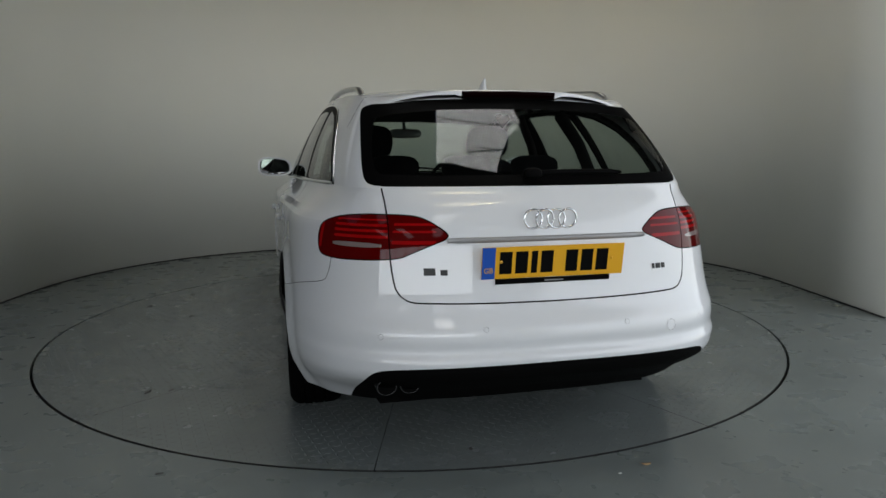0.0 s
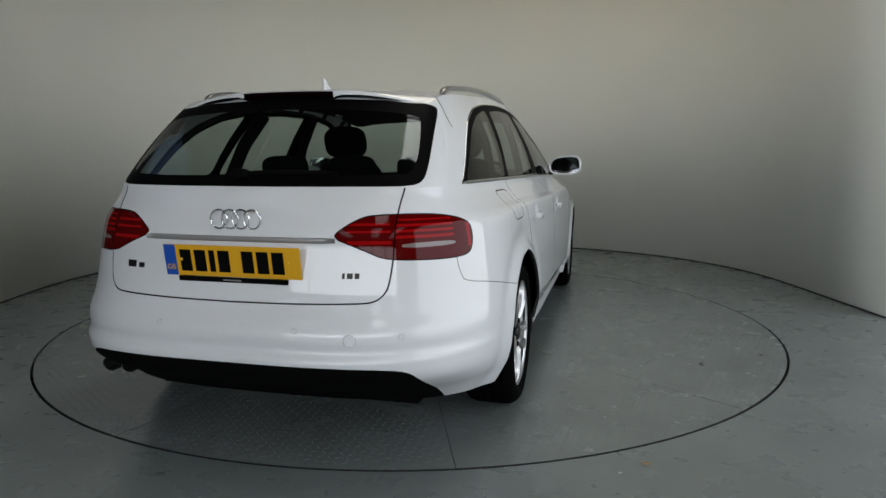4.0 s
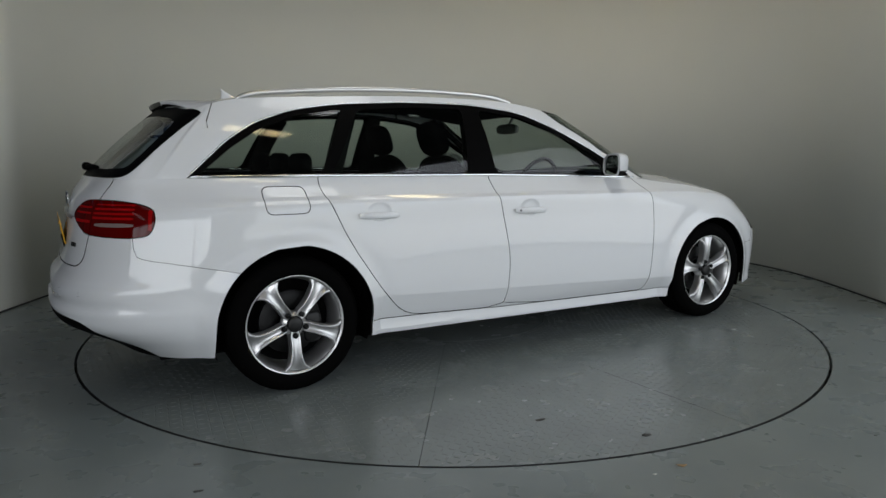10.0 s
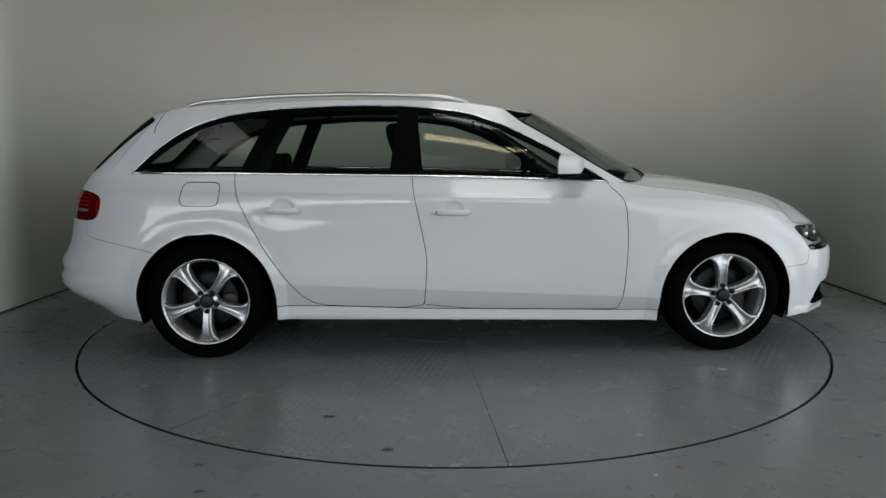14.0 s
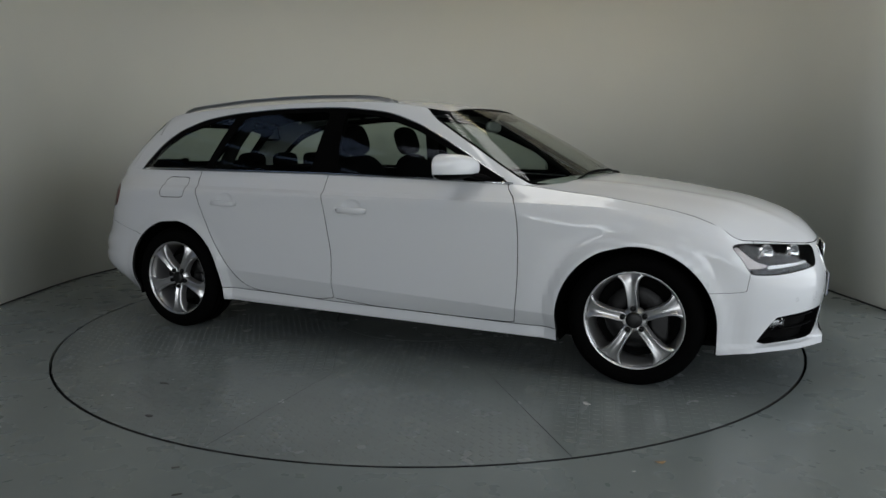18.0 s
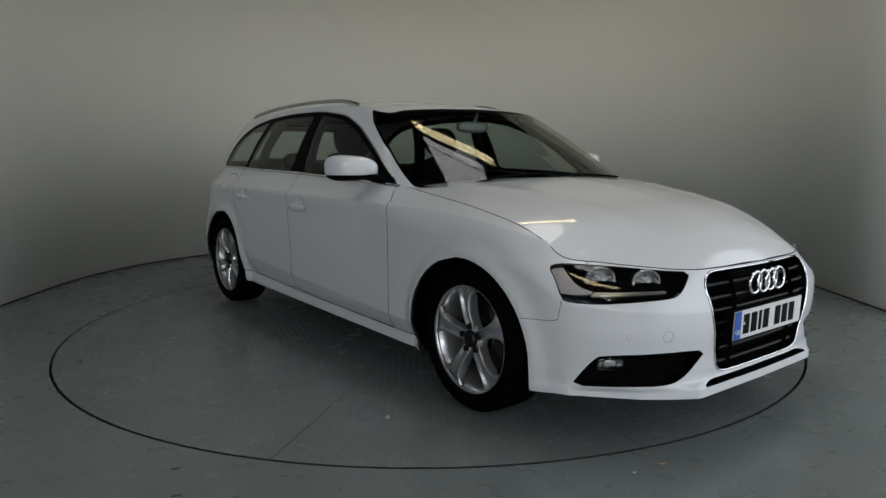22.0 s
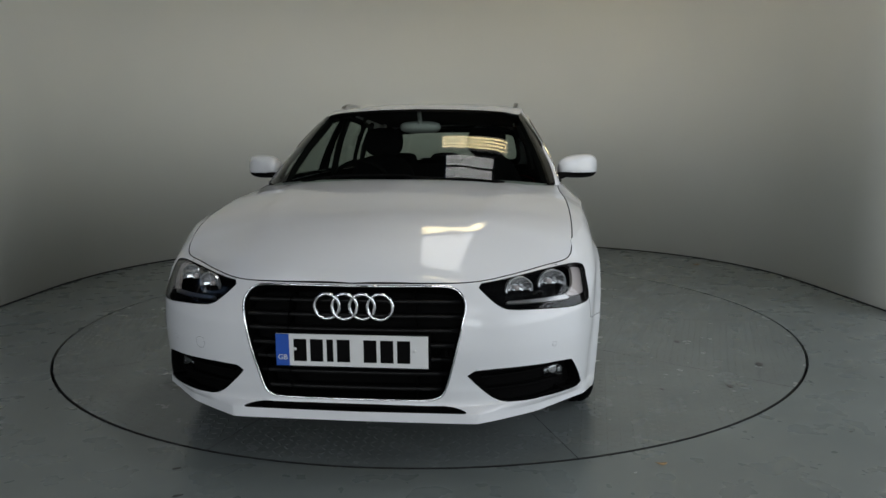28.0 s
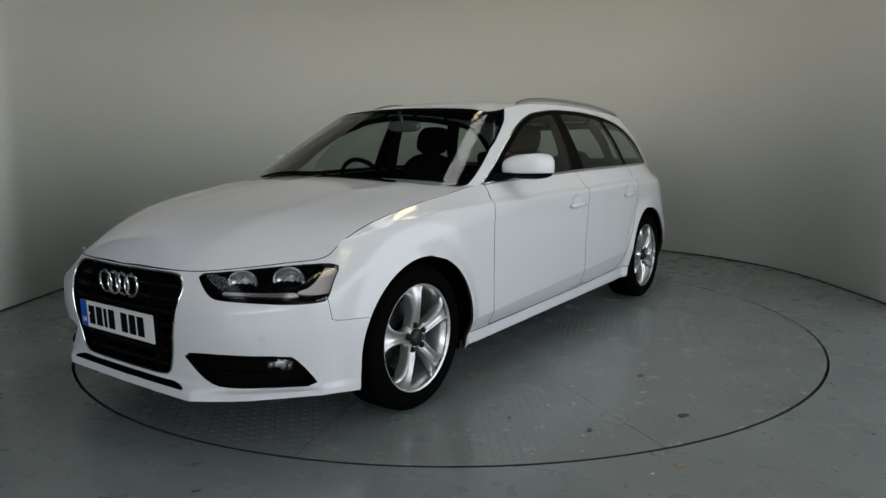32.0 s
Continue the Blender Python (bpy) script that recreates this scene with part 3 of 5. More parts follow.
def inside_of(poly, proj, cond=None, smooth=2):
    """A signed distance to a closed outline, seen along one direction. proj gives the two axes, cond limits the stretch."""
    a, b = np.array(proj[0], float), np.array(proj[1], float)
    poly = np.array(poly, float)
    if poly.shape[1] == 3:
        poly = np.stack([poly @ a, poly @ b], 1)
    poly = rounded(poly, smooth) if smooth else poly

    def fn(pts):
        q = np.stack([pts @ a, pts @ b], 1)
        d = np.full(len(q), 1e9)
        ins = np.zeros(len(q), bool)
        for i in range(len(poly)):
            s, e = poly[i], poly[(i + 1) % len(poly)]
            w = e - s
            t = np.clip(((q - s) @ w) / max(w @ w, 1e-12), 0, 1)
            d = np.minimum(d, np.hypot(*(q - s - t[:, None] * w).T))
            cr = (s[1] > q[:, 1]) != (e[1] > q[:, 1])
            with np.errstate(divide="ignore", invalid="ignore"):
                xx = s[0] + (q[:, 1] - s[1]) / (e[1] - s[1]) * w[0]
            ins ^= cr & (q[:, 0] < xx)
        d = np.where(ins, -d, d)
        if cond is not None:
            d = np.where(cond(pts), d, 9.0)
        return d
    return fn


SIDE = ((1, 0, 0), (0, 0, 1))
FACE = ((0, 1, 0), (0, 0, 1))
CORNER_F = ((-.587, .81, 0), (0, 0, 1))
CORNER_R = ((.572, .82, 0), (0, 0, 1))
JOINT = .0040

HEADLIGHT = [(2.193, .415, .655), (2.144, .489, .659), (2.04, .608, .672), (1.915, .738, .683), (1.872, .785, .683), (1.852, .81, .672), (1.893, .816, .632), (1.935, .825, .562),
             (1.955, .81, .555), (2.04, .766, .554), (2.137, .646, .565), (2.197, .538, .571), (2.21, .505, .579), (2.205, .462, .609)]
FOG = [(2.262, .380, .366), (2.217, .531, .375), (2.06, .746, .368), (2.035, .764, .345), (2.0, .79, .29), (1.965, .80, .24), (2.1, .70, .248), (2.207, .547, .244), (2.225, .49, .258), (2.239, .436, .302)]
GRILLE = [(-.4, .654), (.31, .654), (.35, .648), (.378, .618), (.388, .585), (.362, .469), (.337, .367), (.317, .298), (.30, .272), (.27, .262), (-.4, .262)]
SLOT = [(-.4, .246), (.30, .246), (.36, .238), (.40, .224), (.36, .222), (-.4, .220)]
TAIL = [(-2.213, .358, .824), (-2.19, .395, .858), (-2.165, .44, .885), (-2.142, .481, .897), (-2.064, .624, .899), (-1.985, .70, .889), (-1.93, .75, .870), (-1.915, .77, .848), (-1.93, .787, .80),
        (-1.955, .787, .757), (-1.987, .771, .746), (-2.048, .729, .741), (-2.182, .544, .748), (-2.195, .50, .768), (-2.208, .43, .797)]
TAILGATE = [(-.4, 1.1), (.575, 1.1), (.566, 1.0), (.556, .93), (.556, .76), (.55, .69), (.54, .64), (.505, .609), (.44, .606), (.12, .60), (-.4, .598)]
DIFFUSER = [(-.4, .404), (.25, .404), (.46, .40), (.59, .390), (.632, .372), (.652, .335), (.668, .27), (.68, .05), (-.4, .05)]
FRONT_DOOR = [(-.257, 1.05), (-.25, .9), (-.21, .716), (-.183, .58), (-.177, .503), (-.187, .35), (-.195, .262), (.845, .241), (.872, .25), (.894, .438), (.898, .629), (.888, .78), (.868, .86), (.80, .925), (.79, 1.05)]
REAR_DOOR = [(-1.18, 1.05), (-1.2, .955), (-1.185, .90), (-1.084, .676), (-.95, .468), (-.86, .357), (-.80, .308), (-.73, .287), (-.64, .281), (-.195, .262), (-.187, .35), (-.177, .503), (-.183, .58), (-.21, .716), (-.25, .9), (-.257, 1.05)]
FUEL = [(-1.468, .945), (-1.27, .943), (-1.266, .823), (-1.468, .823)]
R_BUMPER = [(-1.55, .572), (-1.66, .592), (-1.85, .632), (-1.97, .652), (-2.004, .67), (-2.004, .80), (-2.7, .80), (-2.7, 0), (-1.55, 0)]
F_BUMPER = [(1.5, .455), (1.76, .472), (1.90, .476), (1.935, .49), (1.945, .8), (2.7, .8), (2.7, 0), (1.5, 0)]
SILL = [(-1.3, .29), (-.8, .2835), (-.64, .2795), (-.195, .2605), (.86, .2385), (1.3, .236), (1.3, 0), (-1.3, 0)]
DLO = [(-1.78, .975), (-1.765, .992), (-1.593, 1.149), (-1.453, 1.236), (-1.254, 1.302), (-1.021, 1.333), (-.662, 1.353), (-.261, 1.351), (.055, 1.315), (.274, 1.238), (.519, 1.112), (.704, 1.003), (.80, .948), (.85, .90), (-1.75, .90)]
PANES = [[(-1.725, .998), (-1.565, 1.142), (-1.435, 1.22), (-1.25, 1.284), (-1.06, 1.315), (-1.02, 1.318), (-1.172, .998)],
         [(-1.118, .998), (-.935, 1.318), (-.66, 1.337), (-.325, 1.338), (-.375, .986)],
         [(-.195, .982), (-.222, 1.336), (.04, 1.302), (.25, 1.23), (.44, 1.135), (.565, 1.062), (.585, .962)]]
SCREEN = [(.18, 1.45), (.284, 1.304), (.557, 1.143), (.809, .987), (.94, .918), (1.5, .9), (1.5, 1.45)]
SCREEN_IN = [(.25, 1.33), (.316, 1.298), (.568, 1.147), (.820, .990), (.945, .928), (1.5, .92), (1.5, 1.33)]
REAR_GLASS = [(-2.2, -.15, .989), (-2.08, .45, .989), (-2.03, .585, .990), (-1.99, .615, 1.006), (-1.94, .618, 1.05), (-1.85, .607, 1.13), (-1.76, .596, 1.205), (-1.68, .587, 1.264), (-1.665, .575, 1.285), (-1.70, .53, 1.299), (-1.745, .3, 1.314), (-1.83, -.15, 1.322)]
REAR_GLASS_IN = [(-2.2, -.15, 1.03), (-2.01, .55, 1.025), (-1.965, .58, 1.055), (-1.81, .560, 1.21), (-1.77, .53, 1.25), (-1.80, .2, 1.275), (-1.87, -.15, 1.272)]


def arch_fn(cx, cz, r):
    def fn(p):
        d = np.hypot(p[:, 0] - cx, np.where(p[:, 2] > cz, p[:, 2] - cz, 0)) - r
        return d
    return fn


low = Shell(tp, tf, "wing")
low.refine(lambda c: c[0] > 1.8 and c[1] > .22 and .15 < c[2] < .72)
low.refine(lambda c: c[0] > 1.85 and c[1] > .30 and .2 < c[2] < .42)
low.refine(lambda c: c[0] < -1.8 and c[1] > .3 and .6 < c[2] < .93)
for a in ARCHES:
    low.cut(arch_fn(*a), ("wing",), "arch")
low.cut(inside_of(SILL, SIDE, None, 0), ("wing",), "sill", JOINT)
low.cut(inside_of(FRONT_DOOR, SIDE, lambda p: (p[:, 1] > .5), 1), ("wing",), "front_door", JOINT)
low.cut(inside_of(REAR_DOOR, SIDE, lambda p: (p[:, 1] > .5), 1), ("wing",), "rear_door", JOINT)
low.cut(inside_of([(-3, -1), (.3, -1), (.3, 2), (-3, 2)], SIDE, None, 0), ("wing",), "quarter_panel")
low.cut(inside_of(TAIL, CORNER_R, lambda p: p[:, 0] < -1.7), ("quarter_panel",), "tail_light", JOINT)
low.cut(inside_of(TAILGATE, FACE, lambda p: p[:, 0] < -1.8, 1), ("quarter_panel",), "tailgate", JOINT * 1.3)
low.cut(inside_of(TAILGATE, FACE, lambda p: p[:, 0] < -1.8, 1), ("tail_light",), "tail_light_inner", JOINT)
low.cut(inside_of(R_BUMPER, SIDE, None, 1), ("quarter_panel",), "rear_bumper", JOINT * .55)
low.cut(inside_of(DIFFUSER, FACE, lambda p: p[:, 0] < -1.9), ("rear_bumper",), "diffuser")
low.cut(inside_of(HEADLIGHT, CORNER_F, lambda p: p[:, 0] > 1.7, 1), ("wing",), "headlight", JOINT)
low.cut(inside_of(F_BUMPER, SIDE, None, 1), ("wing",), "front_bumper", JOINT * .55)
low.cut(inside_of(GRILLE, FACE, lambda p: p[:, 0] > 1.9), ("front_bumper",), "grille")
low.cut(inside_of(SLOT, FACE, lambda p: p[:, 0] > 1.9, 1), ("front_bumper",), "slot")
low.cut(inside_of(FOG, CORNER_F, lambda p: p[:, 0] > 1.8, 1), ("front_bumper",), "fog")

house = Shell(gp, gf, "body_frame")
house.refine(lambda c: c[1] > .5 and (c[0] > .2 or c[0] < -.85 or -.45 < c[0] < -.1))
house.cut(inside_of(DLO, SIDE, lambda p: p[:, 1] > .45, 1), ("body_frame",), "window_surround")
for k, pane in enumerate(PANES):
    pane = [(x, z - .013 * min(max((z - 1.02) / .1, 0), 1)) for x, z in pane]
    house.cut(inside_of(corners(pane, .035), SIDE, lambda p: p[:, 1] > .45, 0), ("window_surround",), "pane%d" % k)
house.cut(inside_of(SCREEN, SIDE, lambda p: p[:, 0] > .1, 1), ("body_frame",), "screen_edge")
house.cut(inside_of(SCREEN_IN, SIDE, lambda p: p[:, 0] > .1, 1), ("screen_edge",), "screen")
house.cut(inside_of(REAR_GLASS, CORNER_R, lambda p: p[:, 0] < -1.4, 1), ("body_frame",), "rear_glass_edge")
house.cut(inside_of(REAR_GLASS_IN, CORNER_R, lambda p: p[:, 0] < -1.4, 1), ("rear_glass_edge",), "rear_glass")
house.cut(inside_of([(-3, 0), (-1.655, 0), (-1.655, 1.24), (-1.60, 1.36), (-1.60, 2), (-3, 2)], SIDE, lambda p: (p[:, 2] > 1.2), 0), ("body_frame",), "spoiler", JOINT)
roof = Shell(rp, rf, "roof")
roof.cut(inside_of([(-3, 0), (-1.60, 0), (-1.60, 2), (-3, 2)], SIDE, None, 0), ("roof",), "spoiler", JOINT)
hood = Shell(hp, hf, "bonnet")


def rim_distance(p):
    """Distance in plan from points to the bonnet's edge line."""
    a, b = hood_rim[:-1, :2], hood_rim[1:, :2]
    d = b - a
    out = []
    for q in p[:, :2]:
        t = np.clip(((q - a) * d).sum(1) / ((d * d).sum(1) + 1e-12), 0, 1)
        out.append(np.min(np.hypot(*(q - a - t[:, None] * d).T)))
    return np.array(out)


hood.refine(lambda c: rim_distance(np.array([c]))[0] < .03 and c[0] > 1.0)
hood.cut(lambda p: np.interp(p[:, 0], [1.7, 1.9], [.0048, .0030]) - rim_distance(p), ("bonnet",), "bonnet_in")
hood.n = ["bonnet" if n == "bonnet_in" else "joint" for n in hood.n]

CAR_Y = -0.014
car = new("car")
tagged(car, "glossy white estate car with silver roof rails standing on the turntable", "car")


def normals(pts, faces):
    n = np.zeros_like(pts)
    for f in faces:
        p = pts[f]
        m = np.zeros(3)
        for i in range(1, len(f) - 1):
            m += np.cross(p[i] - p[0], p[i + 1] - p[0])
        for i in f:
            n[i] += m
    return n / (np.linalg.norm(n, axis=1)[:, None] + 1e-12)


def weld(pts, faces, tol=1e-4):
    key, ix, out = {}, [], []
    for p in pts:
        k = tuple(np.round(p / tol).astype(int))
        if k not in key:
            key[k] = len(out)
            out.append(p)
        ix.append(key[k])
    fs = []
    for f in faces:
        g = []
        for i in f:
            if not g or ix[i] != g[-1]:
                g.append(ix[i])
        if len(g) > 1 and g[0] == g[-1]:
            g.pop()
        if len(set(g)) > 2:
            fs.append(g)
    return np.array(out), fs


def rimmed(pts, faces, depth, back=False):
    """A panel with its edge turned inwards by depth; back: closed behind as well."""
    n = normals(pts, faces)
    count = {}
    for f in faces:
        for a, b in zip(f, f[1:] + f[:1]):
            count[(a, b)] = 1
    edge = [(a, b) for a, b in count if (b, a) not in count]
    vs, fs = list(pts), [list(f) for f in faces]
    ix = {}
    for a, b in edge:
        for i in (a, b):
            if i not in ix:
                ix[i] = len(vs)
                vs += [pts[i], pts[i] - n[i] * depth]
        fs.append([ix[b], ix[a], ix[a] + 1, ix[b] + 1])
    if back:
        o = len(vs)
        vs += list(pts - n * depth)
        fs += [[o + i for i in reversed(f)] for f in faces]
    return np.array(vs), fs


def recess(pts, faces, d0, d1):
    """The inner wall of an opening, from depth d0 to depth d1."""
    n = normals(pts, faces)
    here = {(a, b) for f in faces for a, b in zip(f, f[1:] + f[:1])}
    vs, fs = [], []
    for a, b in here:
        if (b, a) not in here:
            o = len(vs)
            vs += [pts[a] - n[a] * d0, pts[b] - n[b] * d0, pts[b] - n[b] * d1, pts[a] - n[a] * d1]
            fs.append([o, o + 1, o + 2, o + 3])
    return weld(np.array(vs), fs)


def both_sides(pts, faces):
    q = pts * np.array([1, -1, 1])
    return q, [list(reversed(f)) for f in faces]


def whole(pts, faces):
    """Both halves of a panel that crosses the centre line, as one."""
    q, g = both_sides(pts, faces)
    n = len(pts)
    pts = np.vstack([pts, q])
    pts[np.abs(pts[:, 1]) < 2e-4, 1] = 0
    return weld(pts, list(faces) + [[n + i for i in f] for f in g])


def shift(pts):
    return np.asarray(pts, float) + np.array([0, CAR_Y, 0])


def shade_edged(name, verts, faces, n, material, parent, label=""):
    """A panel whose turned-in edge, where painted, is coloured dark for the joint's shade; crisp where the sheet is
    folded.
    """
    ob = mesh_ob(name, verts, faces, [material, SEAM] if material is PAINT else material, parent, label=label)
    if material is PAINT:
        for q in ob.data.polygons[n:]:
            q.material_index = 1
    if name in ("front_door", "rear_door", "wing", "quarter_panel", "sill"):
        ob.data.set_sharp_from_angle(angle=radians(11))
    return ob


def panel(name, pf, material, depth=.012, sides=True, label="", back=False, parent=None):
    """A body panel: one for each side, or one across the car."""
    pts, faces = weld(*pf)
    made = []
    for p, f in ([(pts, faces), both_sides(pts, faces)] if sides else [whole(pts, faces)]):
        v, g = rimmed(p, f, depth, back) if depth else (p, f)
        made.append(shade_edged(name, shift(v), g, len(f), material, parent or car, label))
    return made


def join(*shells):
    vs, fs = [], []
    for p, f in shells:
        o = len(vs)
        vs += list(p)
        fs += [[o + i for i in g] for g in f]
    return np.array(vs), fs


panel("wing", low.take("wing"), PAINT)


def dished(name, cx, cz):
    """A door skin with a hollow behind its handle."""
    sh = Shell(*weld(*low.take(name)), name)
    sh.refine(lambda c: abs(c[0] - cx) < .11 and abs(c[2] - cz) < .09, 2)
    for p in sh.p:
        d = ((p[0] - cx) / .062) ** 2 + ((p[2] - cz) / .046) ** 2
        if d < 1:
            p[1] -= .010 * (1 - d * d)
    return sh.take(name)


front_doors = panel("front_door", dished("front_door", -.045, .80), PAINT)
rear_doors = panel("rear_door", dished("rear_door", -.93, .815), PAINT)
# the filler flap is on the right side only
q_l, q_f = weld(*low.take("quarter_panel"))
shade_edged("quarter_panel", shift(rimmed(q_l, q_f, .012)[0]), rimmed(q_l, q_f, .012)[1], len(q_f), PAINT, car)
flap = Shell(q_l, q_f, "quarter_panel")
flap.refine(lambda c: -1.55 < c[0] < -1.19 and .75 < c[2] < 1.0, 2)
flap.cut(inside_of(corners(FUEL, .035), SIDE, lambda p: p[:, 1] > .5, 0), ("quarter_panel",), "fuel_flap", JOINT)
for nm in ("quarter_panel", "fuel_flap"):
    p, g = both_sides(*weld(*flap.take(nm)))
    v, f = rimmed(p, g, .012)
    shade_edged(nm, shift(v), f, len(g), PAINT, car)
panel("sill", low.take("sill"), PAINT)
panel("front_bumper", low.take("front_bumper"), PAINT, .004, sides=False)
rear_bumper = panel("rear_bumper", low.take("rear_bumper"), PAINT, sides=False)[0]
panel("diffuser", low.take("diffuser"), BLACK, sides=False, label="black plastic rear diffuser", parent=rear_bumper)
tailgate = panel("tailgate", low.take("tailgate"), PAINT, sides=False)[0]
panel("bonnet", hood.take("bonnet"), PAINT, .01, sides=False)
panel("body_frame", house.take("body_frame"), PAINT, .03)
panel("roof", roof.take("roof"), PAINT, .008, sides=False)
panel("spoiler", join(house.take("spoiler"), roof.take("spoiler")), PAINT, .02, sides=False, parent=tailgate)
panel("window_surround", house.take("window_surround"), RUBBER, .015, label="black window surround")
for k, host in enumerate((car, rear_doors, front_doors)):
    pts, faces = weld(*house.take("pane%d" % k))
    for i, (p, f) in enumerate([(pts, faces), both_sides(pts, faces)]):
        mesh_ob("side_glass", shift(p), f, GLASS, host if host is car else host[i])
screen = panel("windscreen", house.take("screen"), GLASS, 0, sides=False)[0]
panel("screen_border", house.take("screen_edge"), RUBBER, 0, sides=False, parent=screen)
rear_glass = panel("rear_window", house.take("rear_glass"), GLASS, 0, sides=False, parent=tailgate)[0]
panel("glass_border", house.take("rear_glass_edge"), RUBBER, 0, sides=False, parent=tailgate)

# dark inner shell behind the joints
pts, faces = weld(*join(low.take([n for n in set(low.n) if n not in ("arch", "grille", "fog", "slot", "headlight")]), hood.take(("bonnet", "joint"))))
nn = normals(pts, faces)
p2, f2 = whole(pts - nn * .02, faces)
mesh_ob("inner_shell", shift(p2), f2, BLACK, car)


# ---- car details ----
from mathutils.bvhtree import BVHTree

_hull = [shift(np.vstack([p, p * np.array([1, -1, 1])])) for p in (tp, gp, rp, hp)]
_hf = []
_hv = []
for (p, fs), q in zip(((tp, tf), (gp, gf), (rp, rf), (hp, hf)), _hull):
    o = len(_hv)
    _hv += [tuple(v) for v in q]
    _hf += [[o + i for i in f] for f in fs] + [[o + len(p) + i for i in reversed(f)] for f in fs]
HULL = BVHTree.FromPolygons(_hv, _hf)


def on_hull(p, d):
    """The point of the body surface met from p along d, and its outward normal."""
    hit, n, _, _ = HULL.ray_cast(Vector(p), Vector(d).normalized())
    n = n if n.dot(Vector(d)) < 0 else -n
    return hit, n


def sweep(path, a, b, up=(0, 0, 1), sides=10, ends=0.3, flat=2.0):
    """A tube of half width a and half height b along a path, tapered at both ends."""
    path = [Vector(p) for p in path]
    n = len(path)
    vs, fs = [], []
    for i, p in enumerate(path):
        t = (path[min(i + 1, n - 1)] - path[max(i - 1, 0)]).normalized()
        s = t.cross(Vector(up)).normalized()
        u = s.cross(t)
        k = ends if i in (0, n - 1) else 1.0
        for j in range(sides):
            w = 2 * math.pi * j / sides
            c, q = math.cos(w), math.sin(w)
            vs.append(p + s * a * k * math.copysign(abs(c) ** (2 / flat), c) + u * b * k * math.copysign(abs(q) ** (2 / flat), q))
    for i in range(n - 1):
        for j in range(sides):
            m = (j + 1) % sides
            fs.append((i * sides + j, i * sides + m, (i + 1) * sides + m, (i + 1) * sides + j))
    fs += [tuple(range(sides)), tuple(range((n - 1) * sides, n * sides))[::-1]]
    return vs, fs


def blob(c, h, e=(2.5, 2.5), m=None, nu=20, nv=12):
    """A superellipsoid with centre c and half sizes h."""
    vs, fs = [], []

    def pw(x, k):
        return math.copysign(abs(x) ** (2 / k), x)
    for j in range(nv + 1):
        v = -math.pi / 2 + math.pi * j / nv
        for i in range(nu):
            u = 2 * math.pi * i / nu
            p = Vector((h[0] * pw(math.cos(v), e[1]) * pw(math.cos(u), e[0]), h[1] * pw(math.cos(v), e[1]) * pw(math.sin(u), e[0]), h[2] * pw(math.sin(v), e[1])))
            if m is not None:
                p = m.to_3x3() @ p
            vs.append(p + Vector(c))
    for j in range(nv):
        for i in range(nu):
            k = (i + 1) % nu
            fs.append((j * nu + i, j * nu + k, (j + 1) * nu + k, (j + 1) * nu + i))
    return vs, fs


def lathe(profile, n=48, closed=False):
    """Turn (radius, y) rows about the y axis."""
    vs, fs = [], []
    for r, y in profile:
        vs += [(r * math.cos(2 * math.pi * i / n), y, r * math.sin(2 * math.pi * i / n)) for i in range(n)]
    for k in range(len(profile) - 1):
        for i in range(n):
            j = (i + 1) % n
            fs.append((k * n + i, k * n + j, (k + 1) * n + j, (k + 1) * n + i))
    return vs, fs


def slab(pts, n, t):
    """A flat plate: outline pts, thickness t along n."""
    n = Vector(n).normalized() * t
    k = len(pts)
    vs = [Vector(p) for p in pts] + [Vector(p) + n for p in pts]
    return vs, [tuple(range(k, 2 * k)), tuple(range(k))[::-1]] + [(i, (i + 1) % k, k + (i + 1) % k, k + i) for i in range(k)]


def turned(vf, m):
    return [m @ Vector(p) for p in vf[0]], vf[1]


def add(*vfs):
    vs, fs = [], []
    for v, f in vfs:
        o = len(vs)
        vs += [tuple(p) for p in v]
        fs += [tuple(o + i for i in q) for q in f]
    return vs, fs


def offset_panel(name, pf, d, material, sides=True, parent=None, depth=0, label=""):
    pts, faces = weld(*pf)
    return panel(name, (pts - normals(pts, faces) * d, faces), material, depth, sides, label, parent=parent)


